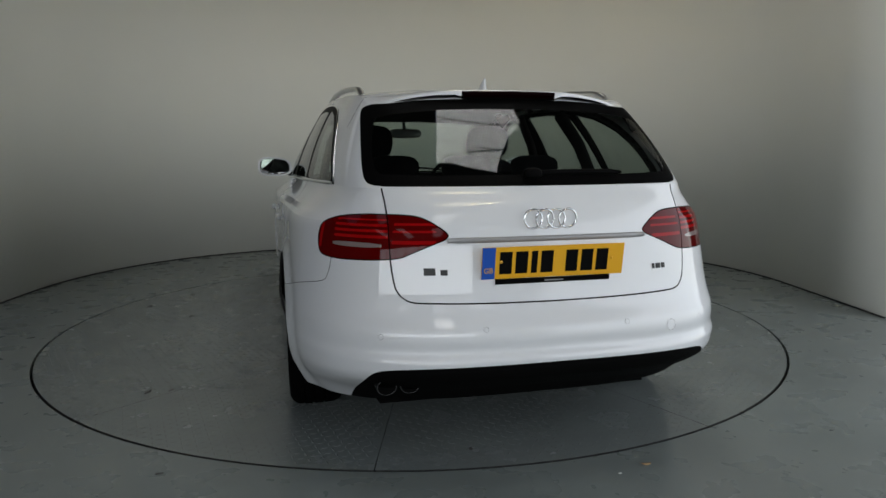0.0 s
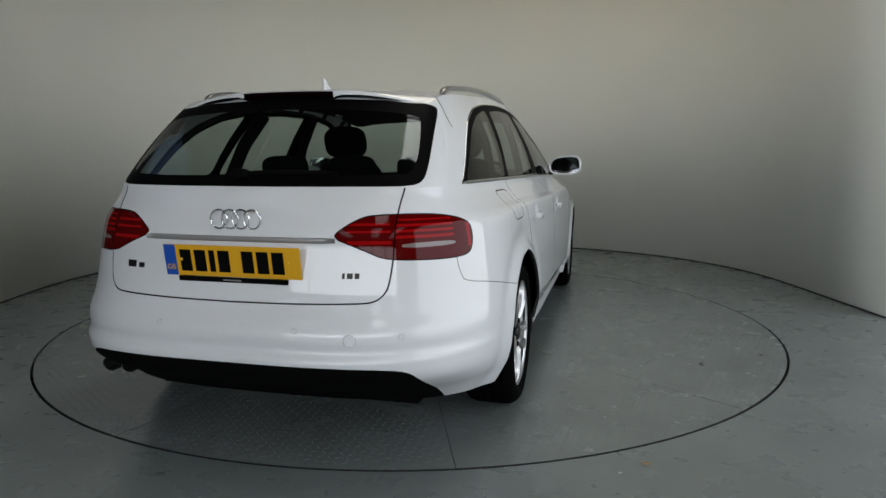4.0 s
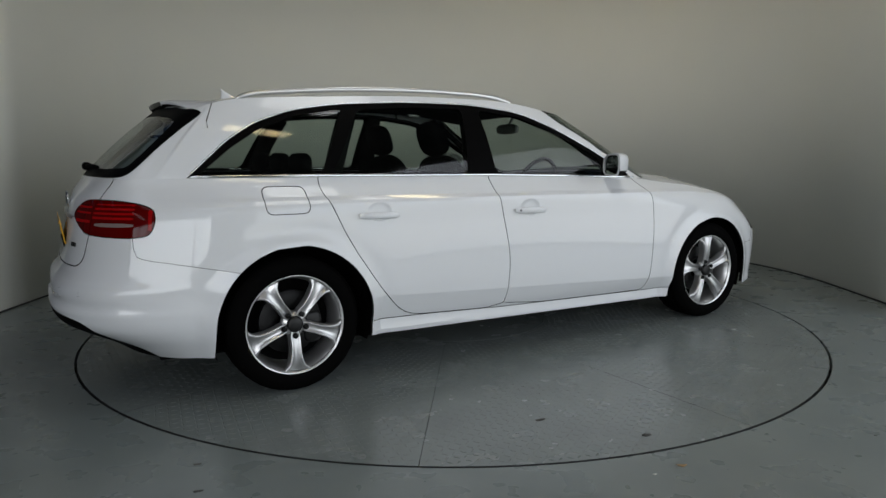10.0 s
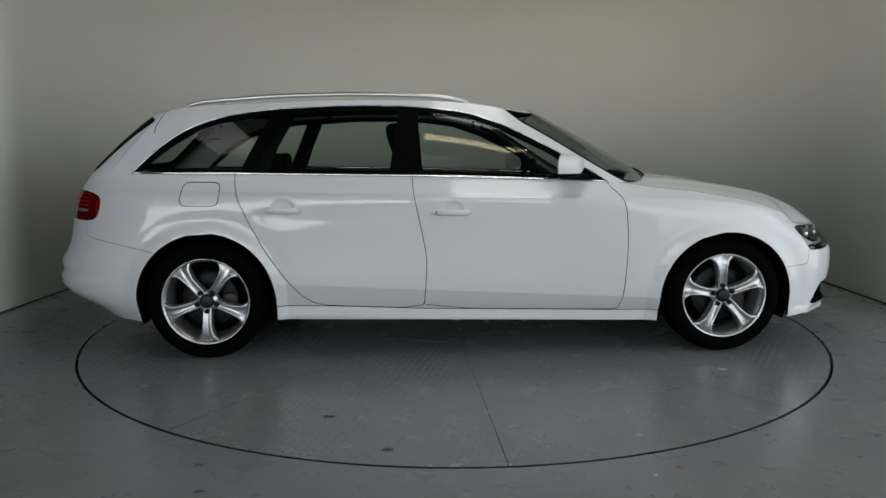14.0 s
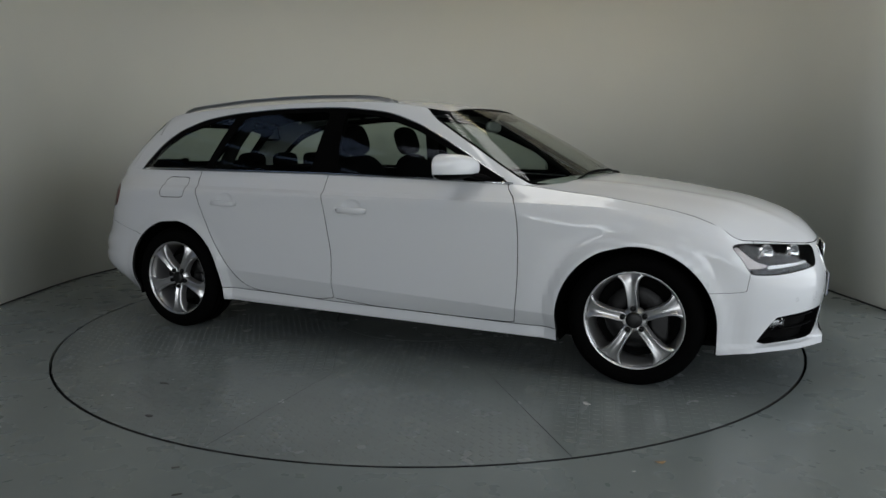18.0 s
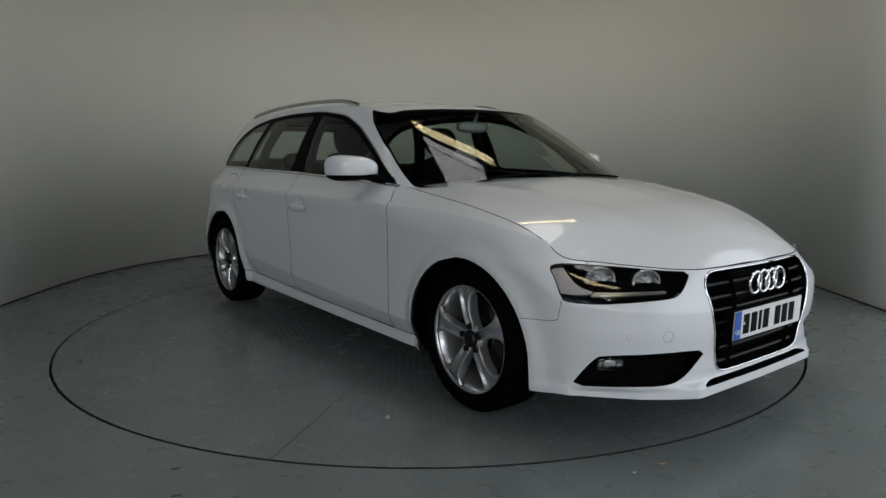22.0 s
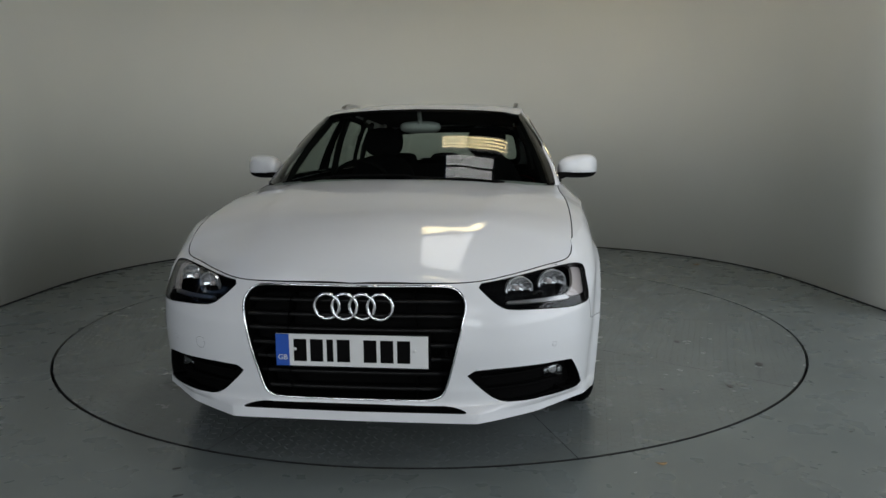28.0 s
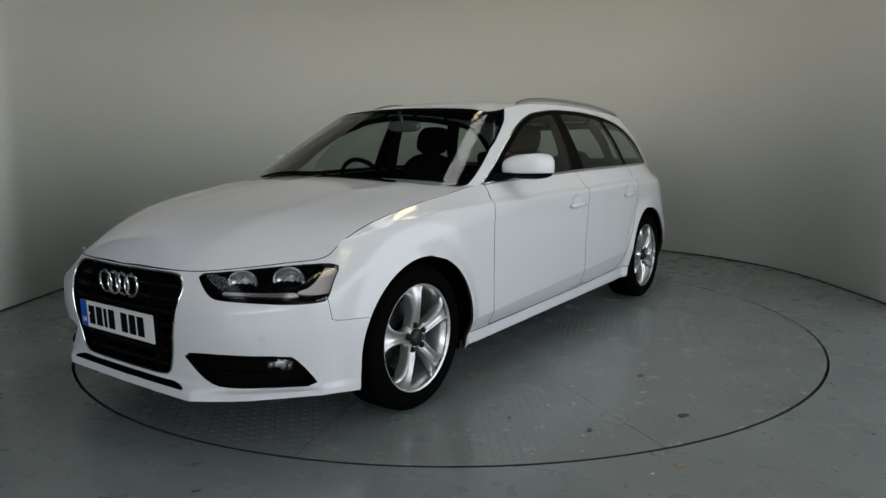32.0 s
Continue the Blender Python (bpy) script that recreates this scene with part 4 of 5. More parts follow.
# wheels
def build_wheel(spoke_at):
    """A five spoke alloy wheel; its axle is y, its outer face looks along +y."""
    v, f = lathe([(.222, -.015), (.229, -.004), (.234, -.006), (.235, -.016), (.229, -.022), (.219, -.03), (.211, -.06), (.203, -.10), (.203, -.19), (.225, -.215)], 64)
    wheel = mesh_ob("wheel", v, f, ALLOY, car, label="silver five spoke alloy wheel with black tyre")
    v, f = lathe([(.222, -.02), (.232, -.004), (.245, .004), (.262, .009), (.282, .006), (.299, -.006), (.310, -.022), (.3135, -.03), (.3145, -.045), (.3105, -.047), (.3105, -.053), (.3155, -.055),
                  (.316, -.085), (.311, -.087), (.311, -.094), (.316, -.096), (.316, -.13), (.311, -.132), (.311, -.139), (.316, -.141), (.3145, -.175), (.305, -.2), (.285, -.217), (.225, -.215)], 72)
    mesh_ob("tyre", v, f, TYRE, wheel)
    grid, fs = [], []
    rr = [.035, .05, .065, .085, .11, .14, .165, .185, .2, .211, .221]
    hw = [.017, .021, .0235, .0225, .0225, .025, .029, .035, .043, .053, .064]
    yy = [-.024, -.021, -.017, -.010, -.005, -.001, .000, -.001, -.003, -.006, -.009]
    prof = [(-1.06, -.05), (-1.03, -.012), (-.93, 0), (-.72, 0.0005), (-.60, -.009), (0, -.011), (.60, -.009), (.72, .0005), (.93, 0), (1.03, -.012), (1.06, -.05)]
    for r, w, y in zip(rr, hw, yy):
        deep = min(1.0, (.215 - r) / .05 + .25) if r > .17 else 1.0
        for s, d in prof:
            bend = -(s * w) ** 2 / (2 * max(r, .03)) if r > .15 else 0
            grid.append((s * w, y + d * (deep if d < -.011 else (1.0 if r > .06 else .4)), r + bend))
    m = len(prof)
    for i in range(len(rr) - 1):
        for j in range(m - 1):
            fs.append((i * m + j, i * m + j + 1, (i + 1) * m + j + 1, (i + 1) * m + j))
    for k in range(5):
        rot = Matrix.Rotation(radians(90 - spoke_at + 72 * k), 4, "Y")
        mesh_ob("spoke", [rot @ Vector(p) for p in grid], fs, ALLOY, wheel)
        bv, bf = lathe([(.0005, -.010), (.008, -.0102), (.011, -.0115), (.0128, -.015), (.0128, -.05)], 14)
        mesh_ob("wheel_bolt", [rot @ (Vector(p) + Vector((0, -.001, .054))) for p in bv], bf, GRILLE_BLACK, wheel)
    v, f = lathe([(.0005, -.0105), (.012, -.0107), (.022, -.0125), (.029, -.016), (.031, -.021), (.037, -.027), (.05, -.034), (.06, -.045), (.058, -.07)], 40)
    mesh_ob("hub", v, f, ALLOY, wheel)
    v, f = lathe([(.0005, -.006), (.012, -.0062), (.026, -.0078), (.035, -.0115), (.038, -.019), (.038, -.03)], 32)
    mesh_ob("centre_cap", v, f, DARK_METAL, wheel, label="dark grey wheel centre cap")
    v, f = lathe([(.06, -.10), (.075, -.092), (.148, -.092), (.15, -.095), (.15, -.112), (.07, -.112)], 48)
    mesh_ob("brake_disc", v, f, DISC_STEEL, wheel)
    a = radians(200)
    v, f = blob((.115 * math.cos(a), -.10, .115 * math.sin(a)), (.045, .022, .075), (4, 4))
    mesh_ob("caliper", v, f, DARK_METAL, wheel)
    v, f = lathe([(.2, -.15), (.0005, -.15)], 32)
    mesh_ob("back_plate", v, f, BLACK, wheel)
    return wheel


HUB_Z = .3135
for hx_, ang in ((1.451, 84), (-1.355, -90)):
    w0 = build_wheel(ang)
    w0.matrix_basis = pose(hx_, .878 + CAR_Y, HUB_Z)
    w1 = copy_thing(w0, pose(hx_, -.878 + CAR_Y, HUB_Z, 0, 0, 180))
    w1.parent = car

# arch liners and underside
for cx, cz, r in ARCHES:
    for s in (1, -1):
        rows = []
        for y in (.835, .60):
            rows.append([(cx + (r + .012) * math.cos(a), s * y, cz + (r + .012) * math.sin(a)) for a in np.linspace(-.35, math.pi + .35, 30)])
        vs = rows[0] + rows[1] + [(cx, s * .60, cz)]
        fs = [(i, i + 1, 31 + i, 30 + i) for i in range(29)] + [(30 + i, 31 + i, 60) for i in range(29)]
        mesh_ob("arch_liner", shift(vs), fs, BLACK, car)
mesh_ob("underbody", *turned(slab([(-1.9, -.56, .15), (-.9, -.62, .145), (1.0, -.62, .145), (2.05, -.56, .155), (2.05, .56, .155), (1.0, .62, .145), (-.9, .62, .145), (-1.9, .56, .15)], (0, 0, 1), .06), pose(0, CAR_Y, 0)), BLACK, car, smooth=False)
for x0, x1 in ((-.96, 1.07),):
    mesh_ob("floor_pan", *turned(slab([(x0, -.79, .19), (x1, -.79, .185), (x1, .79, .185), (x0, .79, .19)], (0, 0, 1), .02), pose(0, CAR_Y, 0)), BLACK, car, smooth=False)

# grille
gr = offset_panel("grille", low.take("grille"), .075, BLACK, False, label="black radiator grille with chrome surround")[0]
gp_, gf_ = whole(*weld(*low.take("grille")))
v, f = recess(gp_, gf_, .004, .076)
mesh_ob("grille_wall", shift(v), f, BLACK, gr)
outline = rounded([(y, z) for y, z in GRILLE if y > 0], 2)
outline = [(y, z) for y, z in outline if y > .02]
top = [(0.0, .654)] + [tuple(q) for q in outline if q[1] > .25]
ring = [(y, z) for y, z in sorted(outline, key=lambda q: -q[1])]
path = []
full = [(0, .654), (.15, .654), (.29, .654), (.335, .650), (.36, .638), (.378, .615), (.386, .588), (.378, .545), (.362, .469), (.349, .415), (.337, .367), (.318, .298), (.30, .275), (.27, .263), (.15, .262), (0, .262)]
full = full + [(-y, z) for y, z in full[-2:0:-1]]
for y, z in rounded(full, 2):
    hit, n = on_hull((3, y + CAR_Y, z), (-1, 0, 0))
    path.append(hit)
for _ in range(6):
    path = [Vector((path[i - 1].x * .25 + p.x * .5 + path[(i + 1) % len(path)].x * .25, p.y, p.z)) for i, p in enumerate(path)]
v, f = sweep(path + path[:1], .0042, .0048, (1, 0, 0), 8, 1.0)
mesh_ob("grille_frame", v, f, CHROME, gr, label="chrome grille surround")


def grille_half(z):
    ps = [(y, zz) for y, zz in full[:16]]
    best = 0
    for (y0, z0), (y1, z1) in zip(ps[:-1], ps[1:]):
        if (z0 - z) * (z1 - z) <= 0 and z0 != z1:
            best = max(best, y0 + (y1 - y0) * (z - z0) / (z1 - z0))
    return best


for z in (.612, .560, .508, .455, .402, .349, .297):
    h = grille_half(z) - .006
    ys = np.linspace(-h, h, 13)
    pa = []
    for y in ys:
        hit, n = on_hull((3, y + CAR_Y, z), (-1, 0, 0))
        pa.append(hit - n * .03)
    v, f = sweep(pa, .016, .0075, (0, 0, 1), 10, 1.0, 5)
    mesh_ob("grille_bar", v, f, GRILLE_BLACK, gr)


def badge(name, cx, cy, cz, r, pitch, tube, parent, facing):
    """Four linked chrome rings."""
    for k in range(4):
        vs, fs = [], []
        y0 = cy + (k - 1.5) * pitch
        nu, nv = 32, 8
        for i in range(nu):
            a = 2 * math.pi * i / nu
            for j in range(nv):
                b = 2 * math.pi * j / nv
                rr_ = r + tube * math.cos(b)
                x = cx + facing * tube * (math.sin(b) + .35 * math.sin(a * 1.0 + k * math.pi))
                vs.append((x, y0 + rr_ * math.cos(a), cz + rr_ * math.sin(a)))
        for i in range(nu):
            for j in range(nv):
                m, q = (i + 1) % nu, (j + 1) % nv
                fs.append((i * nv + j, m * nv + j, m * nv + q, i * nv + q))
        mesh_ob(name, vs, fs, CHROME, parent, label="chrome badge ring")


badge("badge_ring", 2.272, CAR_Y + .008, .588, .043, .0605, .0062, gr, 1)


def number_plate(cx, cz, lean, facing, face_mat, parent, dy):
    """A number plate; its characters are plain bars."""
    m = Matrix.Translation((cx, CAR_Y + dy, cz)) @ Matrix.Rotation(radians(lean), 4, "Y")
    hw_, hh = .26, .0555
    v, f = slab([(0, -hw_, -hh), (0, hw_, -hh), (0, hw_, hh), (0, -hw_, hh)], (facing, 0, 0), .005)
    pl = mesh_ob("number_plate", *turned((v, f), m), face_mat, parent, smooth=False, label="number plate with plain black bars")
    s = facing

    def rect(name, y0, y1, z0, z1, mt, h=.0062):
        vv, ff = slab([(s * .004, y0, z0), (s * .004, y1, z0), (s * .004, y1, z1), (s * .004, y0, z1)], (s, 0, 0), h - .004)
        return mesh_ob(name, *turned((vv, ff), m), mt, pl, smooth=False)
    side = -1 if facing > 0 else 1
    a, b = sorted((side * hw_, side * (hw_ - .046)))
    rect("blue_band", a, b, -hh, hh, BLUE)
    tx = bpy.data.curves.new("country_letters", "FONT")
    tx.body, tx.size, tx.align_x, tx.extrude = "GB", .026, "CENTER", .0004
    to = new("country_letters", tx)
    tx.materials.append(WHITE_PLATE if facing > 0 else YELLOW_PLATE)
    to.parent = pl
    to.matrix_basis = m @ Matrix.Translation((s * .0068, side * (hw_ - .023), -.034)) @ Euler((radians(90), 0, radians(90 * s))).to_matrix().to_4x4()
    y = side * (hw_ - .062)
    for k in range(7):
        w = .022 if k == 2 else .044
        if k == 4:
            y -= side * .034
        y1 = y - side * w
        rect("plate_bar", min(y, y1), max(y, y1), -.039, .039, INK)
        y = y1 - side * .013
    if facing < 0:
        rect("plate_holder", -.21, .21, -hh - .018, -hh - .0005, BLACK, .0125)
        rect("maker_bar", -.035, .035, -hh - .012, -hh - .007, STRIP_GREY, .0132)
    for yy in (-.215, .215):
        vv, ff = lathe([(.0005, .009), (.004, .008), (.0065, .0055)], 12)
        mesh_ob("plate_screw", *turned(turned((vv, ff), Matrix.Rotation(radians(-90 * s), 4, "Z") @ Matrix.Translation((0, 0, 0))), m @ Matrix.Translation((0, yy * (.9 if yy * side > 0 else 1), .004))), face_mat, pl)
    return pl


number_plate(2.288, .440, 2, 1, WHITE_PLATE, gr, .003)
fpb = slab([(2.25, -.265, .378), (2.25, .265, .378), (2.25, .265, .500), (2.25, -.265, .500)], (1, 0, 0), .034)
mesh_ob("plate_backing", *turned(fpb, pose(0, CAR_Y + .003, 0)), BLACK, gr, smooth=False)

# lip slot and fog lamp recesses
offset_panel("lip_slot", low.take("slot"), .03, BLACK, False)
for fp, ff in (low.take("slot"),):
    v, f = recess(*whole(*weld(fp, ff)), .004, .031)
    mesh_ob("slot_wall", shift(v), f, BLACK, car)
fogs = offset_panel("fog_recess", low.take("fog"), .05, BLACK, True, label="black fog lamp recess")
fp_, ff_ = weld(*low.take("fog"))
for (p, f), host, s in zip([(fp_, ff_), both_sides(fp_, ff_)], fogs, (1, -1)):
    v, g = recess(p, f, .004, .051)
    mesh_ob("recess_wall", shift(v), g, BLACK, host)
    for z0, z1 in ((.335, .348), (.29, .30)):
        pa = []
        for q in np.linspace(0, 1, 9):
            x, y = 2.23 - .16 * q, .44 + .27 * q
            hit, n = on_hull((x + .5, s * (y + .36) + CAR_Y, z0 + (z1 - z0) * q), (-.81, -s * .587, 0))
            pa.append(hit - n * .03)
        mesh_ob("recess_fin", *sweep(pa, .012, .004, (0, 0, 1), 8, 1.0), BLACK, host)
    m = pose(2.048, s * .682 + CAR_Y, .318, 0, 0, s * 42)
    fog = mesh_ob("fog_lamp", *turned(blob((-.012, 0, 0), (.02, .05, .026), (7, 5)), m), GLOSS_BLACK, host, label="rectangular fog lamp behind clear lens")
    mesh_ob("fog_reflector", *turned(add(blob((.006, .0, .002), (.006, .022, .017), (4, 3)), blob((.006, .034, -.004), (.005, .008, .010), (3, 3)), blob((.006, -.034, .0), (.005, .006, .012), (3, 3))), m), LAMP_BOWL, fog)
    mesh_ob("fog_lens", *turned(blob((.008, 0, 0), (.007, .05, .026), (7, 5)), m), LENS, fog)

# headlights
hl_p, hl_f = weld(*low.take("headlight"))
heads = panel("headlight", (hl_p, hl_f), LENS, 0, True, "clear headlight lens over black and chrome internals")
in_sh = Shell(hl_p - normals(hl_p, hl_f) * .022, hl_f, "x")
in_sh.cut(inside_of([(1.99, .785, .576), (2.04, .745, .588), (1.975, .775, .603), (1.93, .79, .655), (1.905, .78, .676), (1.862, .82, .668), (1.915, .83, .58)], CORNER_F, None, 1), ("x",), "silver")
in_sh.cut(inside_of([(2.02, .76, .574), (2.185, .53, .583), (2.185, .53, .592), (2.03, .75, .588)], CORNER_F, None, 0), ("x",), "ribs")
for i, (hp_, s) in enumerate(zip(heads, (1, -1))):
    def sided(nm, d=0):
        p, f = weld(*in_sh.take(nm))
        p = p - normals(p, f) * d
        return (p, f) if s > 0 else both_sides(p, f)
    base_p, base_f = (hl_p - normals(hl_p, hl_f) * .075, hl_f)
    base_p, base_f = (base_p, base_f) if s > 0 else both_sides(base_p, base_f)
    mesh_ob("housing", shift(base_p), base_f, GLOSS_BLACK, hp_)
    p, f = (hl_p, hl_f) if s > 0 else both_sides(hl_p, hl_f)
    v, g = recess(p, f, .001, .076)
    mesh_ob("housing_wall", shift(v), g, GLOSS_BLACK, hp_)
    p, f = sided("silver")
    v, g = rimmed(p, f, .012)
    mesh_ob("light_strip", shift(v), g, CLEAR, hp_, label="silver white daytime light strip")
    p, f = sided("ribs", -.001)
    mesh_ob("light_ribs", shift(rimmed(p, f, .01)[0]), rimmed(p, f, .01)[1], SATIN, hp_)
    for bx, by, bz, br in ((2.10, .555, .628, .049), (1.985, .675, .632, .053)):
        v, f = lathe([(.0005, -.05), (.012, -.05), (.024, -.036), (.034, -.012), (.038, .004), (.042, .006), (.043, -.01)], 22)
        m = pose(bx + .010, s * (by + .008) + CAR_Y, bz - .002, 0, 0, s * 28 - 90) @ Matrix.Diagonal((1.05 * br / .04, .5 * br / .04, .84 * br / .04, 1))
        f = [q for q in f if sum(v[i][2] for i in q) / len(q) > -.008]
        mesh_ob("reflector", *turned((v, f), m), REFLECTOR, hp_, smooth=False)
        for a in range(-60, 61, 20):
            rib = [(.037 * math.sin(radians(a)) * q, -.046 + .046 * q * q, .037 * math.cos(radians(a)) * q) for q in (.45, .7, 1.0)]
            mesh_ob("reflector_rib", *turned(sweep(rib, .0012, .0012, (0, 1, 0), 6, 1), m), REFLECTOR, hp_)
        v, f = blob((0, -.026, 0), (.008, .014, .009), (2, 2))
        mesh_ob("bulb", *turned((v, f), m), CLEAR, hp_)

# tail lights
for part_name, pf in (("tail_light", low.take("tail_light")), ("tail_light_inner", low.take("tail_light_inner"))):
    sh = Shell(*weld(*pf), "lens")
    if part_name == "tail_light":
        sh.cut(inside_of([(-2.155, .59, .786), (-2.02, .725, .787), (-1.995, .75, .796), (-2.03, .715, .804), (-2.155, .59, .801)], CORNER_R, None, 1), ("lens",), "reverse_lens")
        sh.cut(inside_of([(-1.957, .779, .772), (-1.945, .785, .772), (-1.942, .775, .86), (-1.955, .765, .86)], CORNER_R, None, 0), ("lens",), "bright")
        bands = ((.818, .828), (.838, .847), (.857, .866), (.876, .882))
        lim = ((-2.17, .55), (-1.985, .72))
    else:
        bands = ((.80, .812), (.838, .846), (.862, .870))
        lim = ((-2.22, .42), (-2.15, .55))
    for kb, (z0, z1) in enumerate(bands):
        sh.cut(inside_of([(*lim[0], z0), (*lim[1], z0), (*lim[1], z1), (*lim[0], z1)], CORNER_R, None, 0), ("lens",), "bright%d" % kb)
    host = panel("tail_light", sh.take("lens"), RED, .03, True, "dark red tail light lens")
    for nb in sorted({n for n in sh.n if n.startswith("bright")}):
        p, f = weld(*sh.take(nb))
        for (a, b), h in zip([(p, f), both_sides(p, f)], host):
            mesh_ob("light_bar", shift(a), b, RED_LIGHT, h)
    if part_name == "tail_light":
        p, f = weld(*sh.take("reverse_lens"))
        for (a, b), h in zip([(p, f), both_sides(p, f)], host):
            mesh_ob("reverse_lens", shift(a), b, REVERSE, h, label="clear reversing light lens")

# handles
for doors, x0, x1, z in ((front_doors, -.15, .055, .787), (rear_doors, -1.035, -.832, .80)):
    for d, s in zip(doors, (1, -1)):
        pa = []
        for q in np.linspace(0, 1, 9):
            x = x0 + (x1 - x0) * q
            hit, n = on_hull((x, s * 2, z - .004 * q), (0, -s, 0))
            pa.append(hit + n * (.004 + .020 * min(1, 3.2 * min(q, 1 - q) + .25)))
        mesh_ob("handle", *sweep(pa, .009, .0155, (0, 0, 1), 12, .6, 3), PAINT, d)
        if doors is front_doors and s < 0:
            p = pa[1]
            v, f = lathe([(.0005, .0), (.006, .0), (.007, -.002)], 12)
            mesh_ob("key_lock", *turned(turned((v, f), Matrix.Rotation(radians(180), 4, "Z")), Matrix.Translation(p + Vector((0, s * .0095, 0)))), DARK_METAL, d)

# mirrors
def mirror_outline(w, half_w, half_h):
    """A rounded outline, flat below, taller at its inner end."""
    c, q = math.cos(w), math.sin(w)
    flat = .72 if q > 0 else .5
    return half_w * math.copysign(abs(c) ** .72, c), half_h * (.94 if q > 0 else .86) * math.copysign(abs(q) ** flat, q) * (1 + .12 * c) - .012 * (1 - c) / 2


MIRROR_Y, MIRROR_Z = .903, 1.022
for d, s in zip(front_doors, (1, -1)):
    v, f = [], []
    nu, nv = 28, 16
    turns = np.linspace(0, 2 * math.pi, nu, endpoint=False)
    for j in range(nv + 1):
        a = math.pi / 2 * j / nv
        dep, k = math.sin(a), math.cos(a) ** .55
        for w in turns:
            y, z = mirror_outline(w, .114, .072)
            v.append((.535 + .112 * dep - .045 * k * math.cos(w), MIRROR_Y + y * k - .012 * dep, MIRROR_Z + z * k + .006 * dep))
    for j in range(nv):
        f += [(j * nu + i, j * nu + (i + 1) % nu, (j + 1) * nu + (i + 1) % nu, (j + 1) * nu + i) for i in range(nu)]
    f = [q[::-1] for q in f]
    mp = np.array(v)
    sh = Shell(mp, f, "mirror_shell")
    sh.cut(lambda p: p[:, 2] - .986, ("mirror_shell",), "base")
    for nm, mt in (("mirror_shell", PAINT), ("base", BLACK)):
        p, g = weld(*sh.take(nm))
        p, g = (p, g) if s > 0 else both_sides(p, g)
        if nm == "mirror_shell":
            mesh_ob("door_mirror", shift(p), g, mt, d, label="white door mirror with black base")
        else:
            mesh_ob("mirror_base", shift(p), g, mt, d)
    rims = []
    for half_w, half_h in ((.102, .062), (.1145, .0725)):
        for w in turns:
            y, z = mirror_outline(w, half_w, half_h)
            rims.append((.532 - .045 * math.cos(w), s * (MIRROR_Y + y), MIRROR_Z + z))
    mesh_ob("mirror_rim", shift(rims), [(i, (i + 1) % nu, nu + (i + 1) % nu, nu + i) for i in range(nu)], PAINT, d)
    mesh_ob("mirror_glass", shift([(x + .006, y, z) for x, y, z in rims[:nu]]), [tuple(range(nu))], CHROME, d, smooth=False, label="silvered mirror glass")
    # triangular foot on the door, and the arm that carries the shell
    v, f = sweep([(.70, s * .762, .955), (.665, s * .785, .966), (.63, s * .825, .978), (.60, s * .865, .988)], .042, .017, (0, 0, 1), 12, .8)
    mesh_ob("mirror_arm", shift(v), f, BLACK, d)

# roof rails, chrome strips, antenna
for s in (1, -1):
    pts_r = spline([(0, -1.51, .555, 1.345), (.06, -1.45, .556, 1.368), (.2, -1.2, .56, 1.394), (.45, -.78, .566, 1.415), (.7, -.35, .565, 1.416), (.9, -.05, .558, 1.398), (1, .07, .552, 1.372)], np.linspace(0, 1, 40))
    mesh_ob("roof_rail", shift(sweep(pts_r * np.array([1, s, 1]), .014, .012, (0, 0, 1), 12, .5, 3)[0]), sweep(pts_r, .014, .012, (0, 0, 1), 12, .5, 3)[1], SATIN, car, label="satin aluminium roof rail")
    for q in (.04, .97):
        p = spline([(0, -1.50, .555, 1.34), (1, .06, .552, 1.37)], [q])[0]
        mesh_ob("rail_foot", *turned(blob((p[0], s * p[1] + CAR_Y, p[2] - .01), (.05, .013, .025), (3, 3)), Matrix.Identity(4)), SATIN, car)
    lo = []
    for x in np.linspace(-1.755, .83, 60):
        z = float(np.interp(x, [-1.77, -1.19, -.24, .35, .84], [.992, .988, .974, .955, .936]))
        hit, n = on_hull((x, s * 2, z), (0, -s, 0))
        lo.append(hit + n * .003)
    mesh_ob("waist_strip", *sweep(lo, .004, .0075, (0, 0, 1), 8, .6, 3), CHROME, car, label="bright chrome waist strip")
    up = []
    dl = rounded(DLO[1:-2], 0)
    for k in range(len(dl) - 1):
        for q in np.linspace(0, 1, 6, endpoint=False):
            x, z = dl[k] + (dl[k + 1] - dl[k]) * q
            hit, n = on_hull((x, s * 2, z), (0, -s, 0))
            up.append(hit + n * .001)
    for _ in range(3):
        up = [up[0]] + [(up[i - 1] + up[i] * 2 + up[i + 1]) / 4 for i in range(1, len(up) - 1)] + [up[-1]]
    mesh_ob("window_trim", *sweep(up, .004, .005, (0, 1, 0), 6, 1), CHROME, car)
v, f = [], []
for j in range(9):
    q = j / 8
    cxx, hx2, hy2, zz = -1.40 - .045 * q**1.3, .055 * (1 - q) ** 1.25 + .004, .017 * (1 - q) ** .8 + .002, 1.372 + .062 * q
    v += [(cxx + hx2 * math.cos(a), hy2 * math.sin(a) + CAR_Y, zz) for a in np.linspace(0, 2 * math.pi, 16, endpoint=False)]
for j in range(8):
    f += [(j * 16 + i, j * 16 + (i + 1) % 16, (j + 1) * 16 + (i + 1) % 16, (j + 1) * 16 + i) for i in range(16)]
f.append(tuple(range(128, 144)))
mesh_ob("antenna_fin", v, f, PAINT, car, label="white shark fin antenna")

